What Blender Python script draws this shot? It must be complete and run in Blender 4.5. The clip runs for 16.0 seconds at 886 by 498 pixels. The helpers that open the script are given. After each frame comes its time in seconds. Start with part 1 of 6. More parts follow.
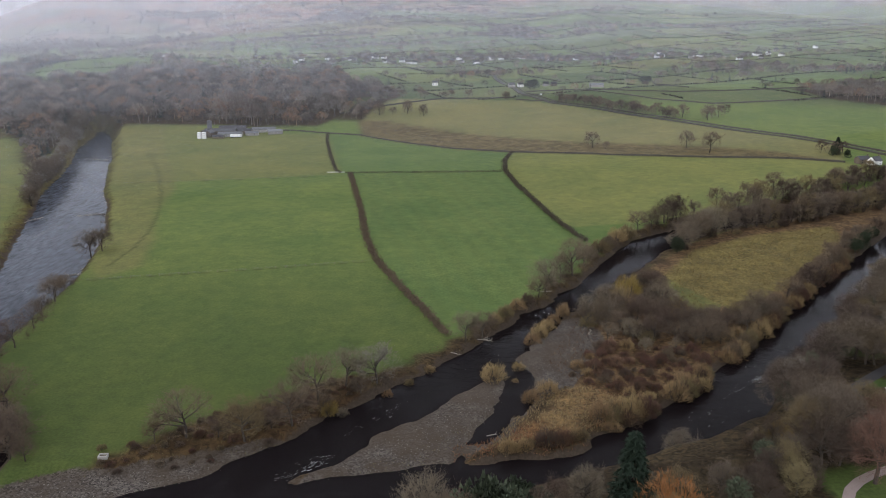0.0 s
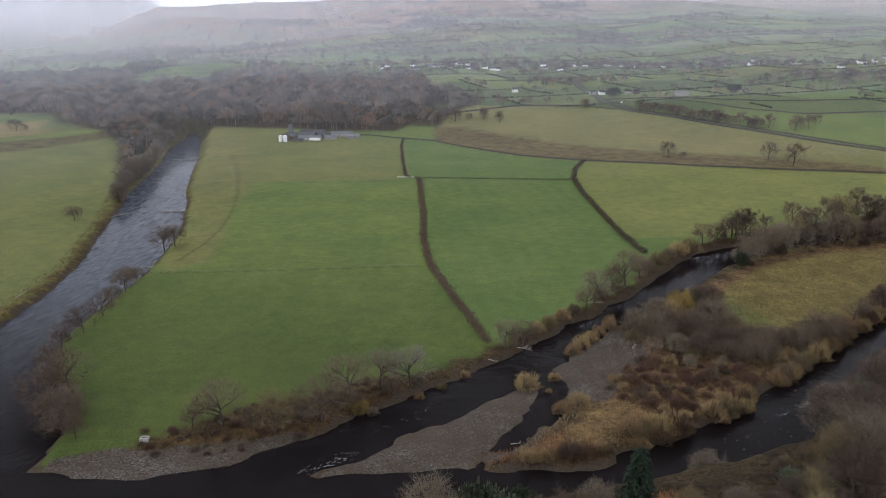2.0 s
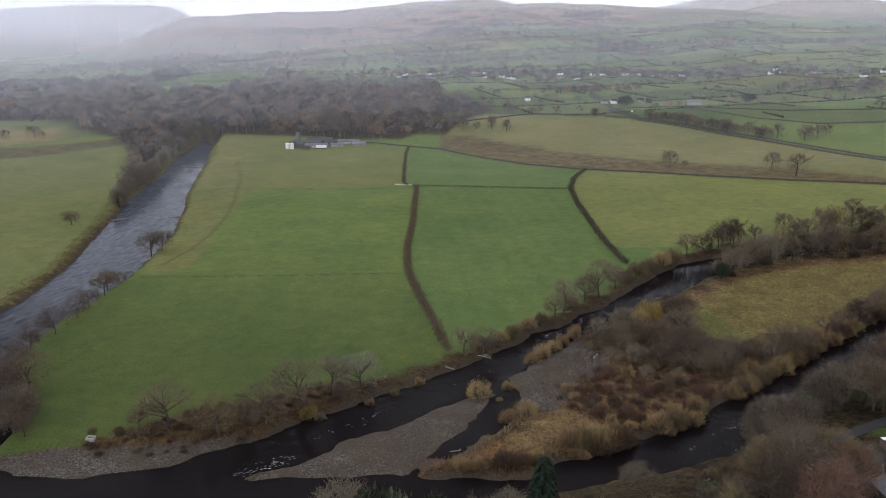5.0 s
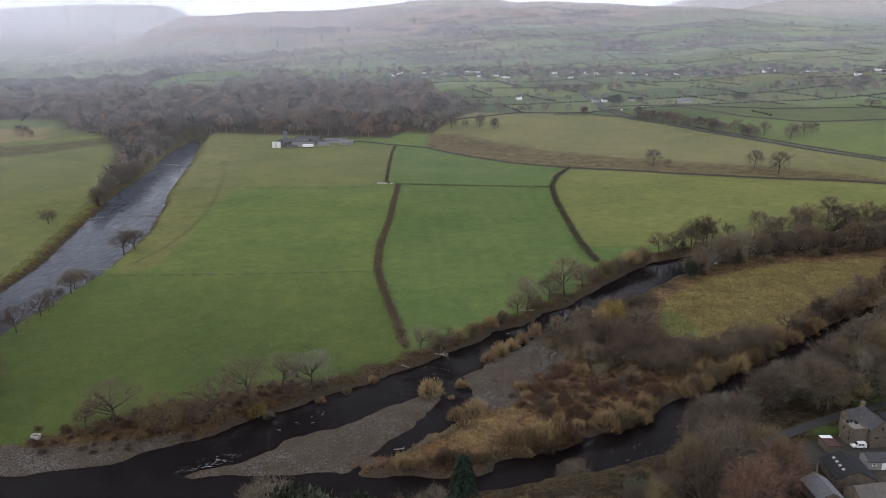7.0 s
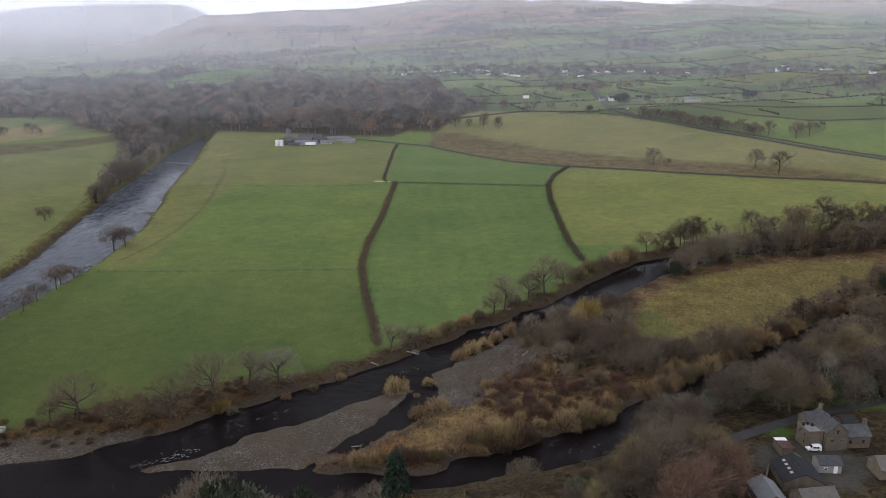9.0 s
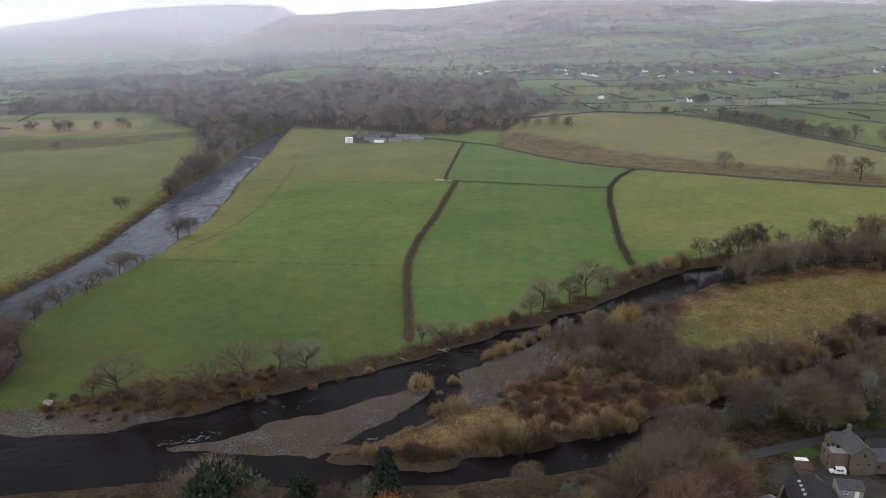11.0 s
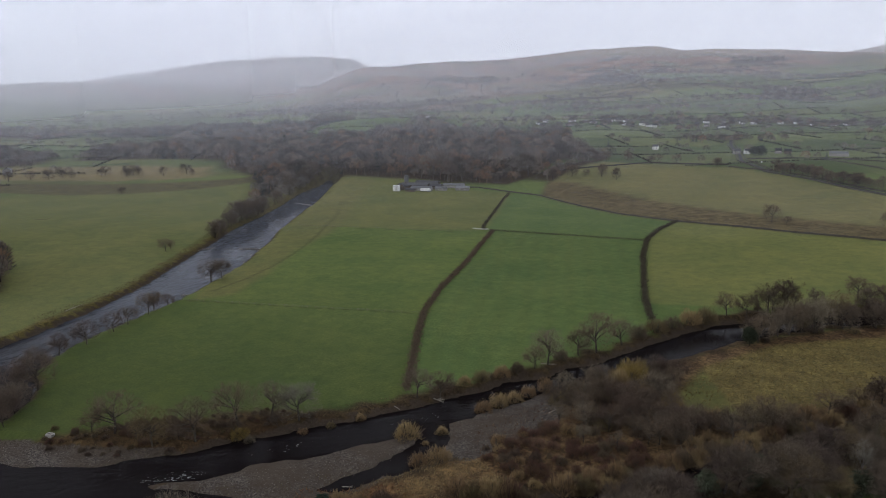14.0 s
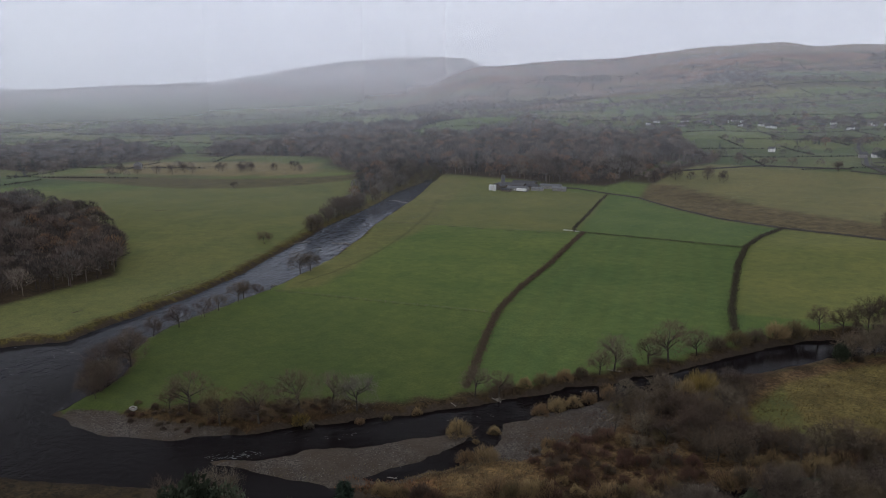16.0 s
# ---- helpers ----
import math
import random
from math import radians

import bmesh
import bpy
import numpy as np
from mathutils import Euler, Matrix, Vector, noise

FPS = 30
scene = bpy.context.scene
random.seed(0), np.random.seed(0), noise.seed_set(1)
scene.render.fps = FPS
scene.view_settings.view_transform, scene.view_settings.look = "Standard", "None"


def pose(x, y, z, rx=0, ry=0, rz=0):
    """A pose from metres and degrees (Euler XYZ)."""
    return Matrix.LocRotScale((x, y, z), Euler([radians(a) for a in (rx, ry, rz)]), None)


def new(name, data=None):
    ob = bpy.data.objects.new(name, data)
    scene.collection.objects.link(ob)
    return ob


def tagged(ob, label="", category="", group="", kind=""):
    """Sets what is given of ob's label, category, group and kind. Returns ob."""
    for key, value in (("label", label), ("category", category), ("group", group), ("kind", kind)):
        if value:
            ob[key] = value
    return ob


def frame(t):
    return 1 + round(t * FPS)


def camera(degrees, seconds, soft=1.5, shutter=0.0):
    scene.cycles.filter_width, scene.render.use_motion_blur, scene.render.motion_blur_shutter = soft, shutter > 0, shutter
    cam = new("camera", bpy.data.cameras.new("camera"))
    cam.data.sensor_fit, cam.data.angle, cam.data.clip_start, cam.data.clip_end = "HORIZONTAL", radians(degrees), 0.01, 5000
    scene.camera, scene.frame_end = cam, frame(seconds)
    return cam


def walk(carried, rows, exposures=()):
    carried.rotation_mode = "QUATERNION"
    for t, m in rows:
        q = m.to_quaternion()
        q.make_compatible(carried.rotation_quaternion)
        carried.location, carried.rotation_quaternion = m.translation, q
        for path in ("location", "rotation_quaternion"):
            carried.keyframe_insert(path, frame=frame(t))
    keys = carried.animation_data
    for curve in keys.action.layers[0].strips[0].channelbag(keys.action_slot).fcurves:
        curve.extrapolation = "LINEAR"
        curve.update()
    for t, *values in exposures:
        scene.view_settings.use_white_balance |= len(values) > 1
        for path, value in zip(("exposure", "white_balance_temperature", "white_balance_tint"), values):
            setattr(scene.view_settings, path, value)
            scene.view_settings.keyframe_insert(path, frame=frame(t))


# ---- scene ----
cam = camera(64.1, 16.0, soft=0.65)
METRES, EYE, TILT, LEAN, TURN = 145.0, 117.5, -16.6, 0.0, 0.0
ROWS = [
    (0.0, 0.0, 0.0, 0.0, 0.0, 0.0, -0.0),
    (0.5, 0.0287, -0.0035, 0.0005, 1.73, 0.02, -0.52),
    (1.0, 0.0577, -0.0064, 0.001, 3.43, 0.03, -1.03),
    (1.5, 0.0867, -0.0085, 0.0014, 5.13, 0.06, -1.54),
    (2.0, 0.1161, -0.009, 0.0021, 6.84, 0.36, -2.04),
    (2.5, 0.1461, -0.0085, 0.0023, 8.42, 0.83, -2.54),
    (3.0, 0.1769, -0.0073, 0.0033, 8.79, 0.99, -2.64),
    (3.5, 0.2071, -0.0053, 0.0047, 8.84, 0.99, -2.66),
    (4.0, 0.2375, -0.0024, 0.0061, 8.9, 0.97, -2.68),
    (6.5, 0.3919, 0.0227, 0.0104, 9.2, 0.86, -2.67),
    (7.0, 0.423, 0.0283, 0.0111, 9.25, 0.84, -2.66),
    (7.5, 0.4539, 0.0343, 0.012, 9.29, 0.81, -2.64),
    (8.0, 0.485, 0.0404, 0.0131, 9.32, 0.78, -2.63),
    (10.5, 0.639, 0.0694, 0.0204, 15.35, 0.32, -4.45),
    (11.0, 0.6707, 0.0763, 0.023, 17.06, 0.16, -4.94),
    (11.5, 0.7018, 0.0835, 0.0261, 18.39, 0.02, -5.33),
    (12.0, 0.7328, 0.0911, 0.0312, 19.56, 0.38, -5.67),
    (12.5, 0.7636, 0.0992, 0.0345, 20.41, 1.52, -5.93),
    (13.0, 0.7919, 0.1069, 0.0389, 21.07, 2.25, -6.12),
    (13.5, 0.8228, 0.1161, 0.0432, 21.8, 2.93, -6.31),
    (14.0, 0.8524, 0.1253, 0.0472, 22.45, 3.45, -6.49),
    (14.5, 0.8833, 0.1351, 0.0513, 24.72, 3.21, -7.11),
    (15.0, 0.9136, 0.1463, 0.0558, 27.21, 2.85, -7.77),
    (15.5, 0.9439, 0.1581, 0.0596, 29.51, 2.51, -8.36),
    (16.0, 0.974, 0.1712, 0.0638, 31.3, 2.22, -8.79),
]
walk(cam, [(t, pose(0, 0, EYE, TILT, LEAN, TURN) @ pose(METRES * x, METRES * y, METRES * z, 90 + pitch, roll, yaw)) for t, x, y, z, yaw, pitch, roll in ROWS],
     [(0.0, 0.42), (3.0, 0.33), (8.0, 0.30), (11.5, 0.33), (13.0, -0.06), (14.0, -0.28), (16.0, -0.48)])

# ---------------------------------------------------------------- daylight under low cloud
SUN_TURN = 235.0
world = bpy.data.worlds.new("overcast_sky")
scene.world = world
world.use_nodes = True
wn, wl = world.node_tree.nodes, world.node_tree.links
sky = wn.new("ShaderNodeTexSky")
sky.sky_type, sky.sun_disc = "NISHITA", False
sky.sun_elevation, sky.sun_rotation = radians(24), radians(SUN_TURN)
sky.air_density, sky.dust_density = 1.0, 4.0
grey = wn.new("ShaderNodeHueSaturation")
grey.inputs["Saturation"].default_value, grey.inputs["Value"].default_value = 0.25, 0.1
cloud = wn.new("ShaderNodeMix")
cloud.data_type = "RGBA"
cloud.inputs["Factor"].default_value = 0.78
tc = wn.new("ShaderNodeTexCoord")
cn = wn.new("ShaderNodeTexNoise")
cn.inputs["Scale"].default_value, cn.inputs["Detail"].default_value = 2.2, 4.0
cr = wn.new("ShaderNodeValToRGB")
cr.color_ramp.elements[0].position, cr.color_ramp.elements[0].color = 0.3, (0.690, 0.730, 0.850, 1)
cr.color_ramp.elements[1].position, cr.color_ramp.elements[1].color = 0.72, (0.800, 0.835, 0.945, 1)
cr.color_ramp.interpolation = "EASE"
wl.new(tc.outputs["Generated"], cn.inputs["Vector"])
wl.new(cn.outputs["Fac"], cr.inputs["Fac"])
wl.new(sky.outputs["Color"], grey.inputs["Color"])
wl.new(grey.outputs["Color"], cloud.inputs["A"])
wl.new(cr.outputs["Color"], cloud.inputs["B"])
# the overcast thins towards the horizon
sep = wn.new("ShaderNodeSeparateXYZ")
fall = wn.new("ShaderNodeMapRange")
fall.interpolation_type = "SMOOTHSTEP"
fall.inputs["From Min"].default_value, fall.inputs["From Max"].default_value = 0.08, 0.5
fall.inputs["To Min"].default_value, fall.inputs["To Max"].default_value = 1.22, 1.25
wl.new(tc.outputs["Generated"], sep.inputs["Vector"])
wl.new(sep.outputs["Z"], fall.inputs["Value"])
bright = wn.new("ShaderNodeVectorMath")
bright.operation = "SCALE"
wl.new(cloud.outputs["Result"], bright.inputs[0])
wl.new(fall.outputs["Result"], bright.inputs["Scale"])
back = wn["Background"]
back.inputs["Strength"].default_value = 1.3
wl.new(bright.outputs["Vector"], back.inputs["Color"])

sun = new("sun", bpy.data.lights.new("sun", "SUN"))
sun.data.energy, sun.data.angle, sun.data.color = 0.5, radians(35), (1.0, 0.98, 0.95)
sun.matrix_world = pose(0, 0, 300, 90 - 24, 0, 180 - SUN_TURN)


# ---------------------------------------------------------------- materials
ALBEDO_SCALE = 0.70     # light balance put into the colours: all darkened against a brighter sky


def material(name):
    m = bpy.data.materials.new(name)
    m.use_nodes = True
    n, l = m.node_tree.nodes, m.node_tree.links
    return m, n, l, n["Principled BSDF"]


def noise_node(n, l, scale, detail=4.0, rough=0.55, source=None, kind="Position"):
    t = n.new("ShaderNodeTexNoise")
    t.inputs["Scale"].default_value, t.inputs["Detail"].default_value, t.inputs["Roughness"].default_value = scale, detail, rough
    if source is None:
        source = n.new("ShaderNodeNewGeometry").outputs["Position"]
    l.new(source, t.inputs["Vector"])
    return t.outputs["Fac"]


def mix(n, l, fac, a, b, mode="MIX"):
    k = n.new("ShaderNodeMix")
    k.data_type, k.blend_type = "RGBA", mode
    for sock, v in (("Factor", fac), ("A", a), ("B", b)):
        if isinstance(v, bpy.types.NodeSocket):
            l.new(v, k.inputs[sock])
        elif sock == "Factor":
            k.inputs[sock].default_value = v
        else:
            k.inputs[sock].default_value = (*v, 1)
    return k.outputs["Result"]


def span(n, l, value, a, b, lo=0.0, hi=1.0):
    k = n.new("ShaderNodeMapRange")
    k.inputs["From Min"].default_value, k.inputs["From Max"].default_value = a, b
    k.inputs["To Min"].default_value, k.inputs["To Max"].default_value = lo, hi
    l.new(value, k.inputs["Value"])
    return k.outputs["Result"]


def bump_to(n, l, shader, height, strength, distance):
    b = n.new("ShaderNodeBump")
    b.inputs["Strength"].default_value, b.inputs["Distance"].default_value = strength, distance
    l.new(height, b.inputs["Height"])
    l.new(b.outputs["Normal"], shader.inputs["Normal"])


def plain(name, colour, rough=0.85, size=1.5, vary=0.3, fine=12.0, metal=0.0, per_object=0.0, relief=0.3, island=0.0):
    """A weathered opaque surface: a colour with stains at one scale and grain at another."""
    m, n, l, s = material(name)
    colour = [c * ALBEDO_SCALE for c in colour]
    dark, light = [c * (1 - vary) for c in colour], [min(1, c * (1 + vary)) for c in colour]
    big = noise_node(n, l, 1 / size, 3)
    col = mix(n, l, span(n, l, big, 0.3, 0.7), dark, light)
    small = noise_node(n, l, fine, 3)
    col = mix(n, l, 0.5, col, mix(n, l, span(n, l, small, 0.3, 0.7), [c * 0.75 for c in colour], [min(1, c * 1.25) for c in colour]))
    if per_object or island:
        src = n.new("ShaderNodeObjectInfo").outputs["Random"] if per_object else n.new("ShaderNodeNewGeometry").outputs["Random Per Island"]
        h = n.new("ShaderNodeHueSaturation")
        amount = per_object or island
        l.new(span(n, l, src, 0, 1, 1 - amount, 1 + amount), h.inputs["Value"])
        l.new(span(n, l, src, 0, 1, 0.5 - amount * 0.05, 0.5 + amount * 0.05), h.inputs["Hue"])
        l.new(col, h.inputs["Color"])
        col = h.outputs["Color"]
    l.new(col, s.inputs["Base Color"])
    s.inputs["Roughness"].default_value, s.inputs["Metallic"].default_value = rough, metal
    s.inputs["Specular IOR Level"].default_value = 0.165
    if relief:
        bump_to(n, l, s, small, relief, 0.05)
    return m


def ground_material():
    """Turf, rough grass, shingle and mud, laid out by the ground's own tint and two weights."""
    m, n, l, s = material("ground_cover")
    tint = n.new("ShaderNodeVertexColor")
    tint.layer_name = "tint"
    scaled_tint = mix(n, l, 1.0, tint.outputs["Color"], (ALBEDO_SCALE, ALBEDO_SCALE, ALBEDO_SCALE), "MULTIPLY")
    w = n.new("ShaderNodeVertexColor")
    w.layer_name = "cover"
    sep = n.new("ShaderNodeSeparateColor")
    l.new(w.outputs["Color"], sep.inputs["Color"])
    shingle, rough, mud = sep.outputs
    big = noise_node(n, l, 0.018, 4, 0.6)
    mid = noise_node(n, l, 0.16, 5, 0.65)
    fine = noise_node(n, l, 1.1, 4, 0.7)
    turf = mix(n, l, 1.0, scaled_tint, mix(n, l, span(n, l, big, 0.3, 0.7), (0.82, 0.88, 0.86), (1.2, 1.1, 1.06)), "MULTIPLY")
    turf = mix(n, l, 1.0, turf, mix(n, l, span(n, l, mid, 0.3, 0.72), (0.80, 0.85, 0.88), (1.20, 1.15, 1.06)), "MULTIPLY")
    turf = mix(n, l, 1.0, turf, mix(n, l, span(n, l, fine, 0.3, 0.7), (0.74, 0.77, 0.76), (1.26, 1.23, 1.24)), "MULTIPLY")
    # tussocks and dead stalks
    patch = noise_node(n, l, 0.09, 6, 0.72)
    tuss = n.new("ShaderNodeTexNoise")
    tuss.inputs["Scale"].default_value, tuss.inputs["Detail"].default_value, tuss.inputs["Distortion"].default_value = 0.55, 6, 1.2
    l.new(n.new("ShaderNodeNewGeometry").outputs["Position"], tuss.inputs["Vector"])
    wild = mix(n, l, span(n, l, patch, 0.38, 0.62), [0.62, 0.52, 0.45], [1.3, 1.2, 0.95])
    wild = mix(n, l, 1.0, wild, mix(n, l, span(n, l, tuss.outputs["Fac"], 0.35, 0.66), (0.45, 0.45, 0.45), (1.55, 1.5, 1.4)), "MULTIPLY")
    wild = mix(n, l, 1.0, scaled_tint, wild, "MULTIPLY")
    col = mix(n, l, rough, turf, wild)
    # shingle
    v = n.new("ShaderNodeTexVoronoi")
    v.inputs["Scale"].default_value = 2.2
    l.new(n.new("ShaderNodeNewGeometry").outputs["Position"], v.inputs["Vector"])
    stone = n.new("ShaderNodeSeparateColor")
    l.new(v.outputs["Color"], stone.inputs["Color"])
    peb = mix(n, l, span(n, l, stone.outputs[0], 0, 1), (0.018, 0.015, 0.013), (0.105, 0.090, 0.076))
    drift = noise_node(n, l, 0.11, 5, 0.6)
    peb = mix(n, l, span(n, l, drift, 0.40, 0.64, 0, 0.85), peb, (0.040, 0.030, 0.021))
    silt = noise_node(n, l, 0.035, 3, 0.6)
    peb = mix(n, l, span(n, l, silt, 0.45, 0.62, 0, 0.6), peb, (0.050, 0.037, 0.025))
    edge = span(n, l, fine, 0.3, 0.7, -0.25, 0.25)
    add = n.new("ShaderNodeMath")
    l.new(shingle, add.inputs[0])
    l.new(edge, add.inputs[1])
    col = mix(n, l, span(n, l, add.outputs[0], 0.35, 0.6), col, peb)
    soil = mix(n, l, span(n, l, fine, 0.3, 0.7), (0.024, 0.018, 0.013), (0.058, 0.043, 0.030))
    add2 = n.new("ShaderNodeMath")
    l.new(mud, add2.inputs[0])
    l.new(edge, add2.inputs[1])
    col = mix(n, l, span(n, l, add2.outputs[0], 0.35, 0.7), col, soil)
    l.new(col, s.inputs["Base Color"])
    s.inputs["Roughness"].default_value = 0.95
    s.inputs["Specular IOR Level"].default_value = 0.1
    h = mix(n, l, rough, mix(n, l, 0.5, (0, 0, 0), mid), tuss.outputs["Fac"])
    bump_to(n, l, s, h, 0.6, 0.8)
    return m


def water_material():
    """Peat-dark river water with ripples."""
    m, n, l, s = material("river_water")
    s.inputs["Base Color"].default_value = (0.004, 0.003, 0.0035, 1)
    s.inputs["Roughness"].default_value = 0.06
    s.inputs["IOR"].default_value = 1.33
    s.inputs["Specular IOR Level"].default_value = 0.03
    g = n.new("ShaderNodeNewGeometry").outputs["Position"]
    a = n.new("ShaderNodeTexNoise")
    a.inputs["Scale"].default_value, a.inputs["Detail"].default_value, a.inputs["Roughness"].default_value = 0.35, 6, 0.6
    a.inputs["Distortion"].default_value = 0.6
    l.new(g, a.inputs["Vector"])
    calm = noise_node(n, l, 0.03, 3)
    # sky reflection on the western river, painted into the colour as pale streaks
    place = n.new("ShaderNodeSeparateXYZ")
    l.new(g, place.inputs["Vector"])
    flow = n.new("ShaderNodeMapping")
    flow.inputs["Rotation"].default_value, flow.inputs["Scale"].default_value = (0, 0, radians(-20)), (1.0, 0.3, 1.0)
    l.new(g, flow.inputs["Vector"])
    streak = noise_node(n, l, 0.4, 6, 0.72, flow.outputs["Vector"])
    sheen_reach = n.new("ShaderNodeMath")
    sheen_reach.operation = "MULTIPLY"
    l.new(span(n, l, place.outputs["X"], -150, -185), sheen_reach.inputs[0])
    l.new(span(n, l, place.outputs["Y"], 205, 330, 0.15, 1.0), sheen_reach.inputs[1])
    sheen = n.new("ShaderNodeMath")
    sheen.operation = "MULTIPLY"
    l.new(sheen_reach.outputs[0], sheen.inputs[0])
    l.new(span(n, l, streak, 0.28, 0.75), sheen.inputs[1])
    l.new(mix(n, l, sheen.outputs[0], (0.0062, 0.0046, 0.0048), (0.092, 0.104, 0.124)), s.inputs["Base Color"])
    k = n.new("ShaderNodeMath")
    k.operation = "MULTIPLY"
    l.new(a.outputs["Fac"], k.inputs[0])
    l.new(span(n, l, calm, 0.35, 0.65, 0.4, 1.3), k.inputs[1])
    bump_to(n, l, s, k.outputs[0], 0.22, 0.6)
    return m


def mist_material(name, alpha, low, high, western, away):
    """A thin bank of mist: it scatters part of the daylight and lets the rest through, thinning out downwards."""
    m, n, l, s = material(name)
    n.remove(s)
    out = n["Material Output"]
    geo = n.new("ShaderNodeNewGeometry").outputs["Position"]
    xyz = n.new("ShaderNodeSeparateXYZ")
    l.new(geo, xyz.inputs["Vector"])
    rise = n.new("ShaderNodeMapRange")
    rise.interpolation_type = "SMOOTHSTEP"
    rise.inputs["From Min"].default_value, rise.inputs["From Max"].default_value = low, high
    l.new(xyz.outputs["Z"], rise.inputs["Value"])
    # denser over the western side of the valley
    west = span(n, l, xyz.outputs["X"], -1.9 * away, 0.1 * away, 1.0, 0.0)
    west.node.interpolation_type = "SMOOTHSTEP"
    amt = n.new("ShaderNodeMath")
    amt.operation = "MULTIPLY"
    l.new(rise.outputs["Result"], amt.inputs[0])
    l.new(span(n, l, west, 0, 1, alpha * 0.75, min(0.85, alpha * western)), amt.inputs[1])
    d, tr, tp = n.new("ShaderNodeBsdfDiffuse"), n.new("ShaderNodeBsdfTranslucent"), n.new("ShaderNodeBsdfTransparent")
    d.inputs["Color"].default_value = tr.inputs["Color"].default_value = (0.94, 0.955, 1.0, 1)
    # droplets are lit from the whole sky above them, whichever way the bank faces
    for shader, z in ((d, 1.0), (tr, -1.0)):
        up = n.new("ShaderNodeCombineXYZ")
        up.inputs["Z"].default_value = z
        l.new(up.outputs[0], shader.inputs["Normal"])
    half, whole = n.new("ShaderNodeAddShader"), n.new("ShaderNodeMixShader")
    l.new(d.outputs[0], half.inputs[0])
    l.new(tr.outputs[0], half.inputs[1])
    l.new(amt.outputs[0], whole.inputs["Fac"])
    l.new(tp.outputs[0], whole.inputs[1])
    l.new(half.outputs[0], whole.inputs[2])
    l.new(whole.outputs[0], out.inputs["Surface"])
    return m


# ---------------------------------------------------------------- the lie of the land
def step(a, b, v):
    """0 below a, 1 above b, smooth between."""
    k = np.clip((np.asarray(v, float) - a) / (b - a), 0, 1)
    return k * k * (3 - 2 * k)


def bump(x, y, cx, cy, sx, sy, amp, turn=0.0):
    c, s = math.cos(radians(turn)), math.sin(radians(turn))
    u, v = (x - cx) * c + (y - cy) * s, -(x - cx) * s + (y - cy) * c
    return amp * np.exp(-(u / sx) ** 2 - (v / sy) ** 2)


def wave(x, y, size, seed=0):
    """Cheap smooth noise between -1 and 1."""
    rs = np.random.RandomState(seed)
    total = 0.0
    for k in range(5):
        a, f, ph = rs.uniform(0, 6.283), rs.uniform(0.6, 1.7) / size, rs.uniform(0, 6.283)
        total = total + np.sin((x * math.cos(a) + y * math.sin(a)) * f * 6.283 + ph)
    return total / 3.2


def valley(x, y):
    """The level of the rivers, rising gently up the valley."""
    return 0.0095 * np.clip(np.asarray(y, float) - 215, 0, 900)


# two ranges of hills: bearing in degrees to the right of straight ahead, height of the crest over the rivers
NEAR_AZ = (-90, -50, -42, -37, -33, -31.4, -29.7, -27.6, -24.3, -21.2, -18, -15, -10.7, -7.3, -5.2, -3.2, 0, 3.3, 7.5, 10.8, 14, 18, 24, 30, 45, 90)
NEAR_H = (110, 100, 100, 105, 139, 188, 238, 287, 293, 306, 312, 326, 355, 372, 375, 349, 342, 339, 321, 310, 292, 262, 225, 190, 160, 140)
FAR_AZ = (-90, -60, -52, -48.7, -45.7, -41, -38, -34.5, -31, -29, -27.7, -25, -20, 0, 5, 7.1, 8.9, 10.4, 14, 20, 28, 45, 90)
FAR_H = (150, 180, 215, 228, 268, 331, 361, 380, 388, 376, 332, 300, 200, 200, 300, 378, 400, 416, 420, 395, 330, 220, 160)


def upland(x, y):
    """The ground's rise with the distance, and the two ranges that close the view."""
    r, az = np.hypot(x, y), np.degrees(np.arctan2(x, np.maximum(y, 1)))
    low = np.interp(r, (0, 700, 800, 900, 1000, 1200, 1520, 2000, 2600, 3400), (0, 0, 4, 13, 22, 32, 52, 76, 105, 140))
    low = low * np.interp(az, (-90, -60, -45, -30, -18, -6, 90), (0.15, 0.18, 0.25, 0.62, 0.88, 1.06, 1.06))
    fold = wave(r * 0.25, az * 22, 260, 13)
    top = np.interp(az, NEAR_AZ, NEAR_H) - 10 + 3 * wave(x, y, 500, 3)
    start = np.interp(az, (-90, -45, -25, -8, 30, 90), (2600, 2450, 2150, 1900, 1650, 1600))
    k = np.clip((r - start) / (3600 - start), 0, 1)
    k = np.clip(k ** 1.45 * (1 + (0.22 * wave(x, y, 640, 11) + 0.16 * fold) * (1 - k)), 0, 1)
    near = (low * (1 - k) + top * k) * (1 - 0.55 * step(3600, 4150, r))
    far = (np.interp(az, FAR_AZ, FAR_H) - 10 + 4 * wave(x, y, 420, 17)) * np.clip((r - 3750) / 850, 0, 1) ** 0.8
    return np.maximum(near, far) * step(-300, 150, y)


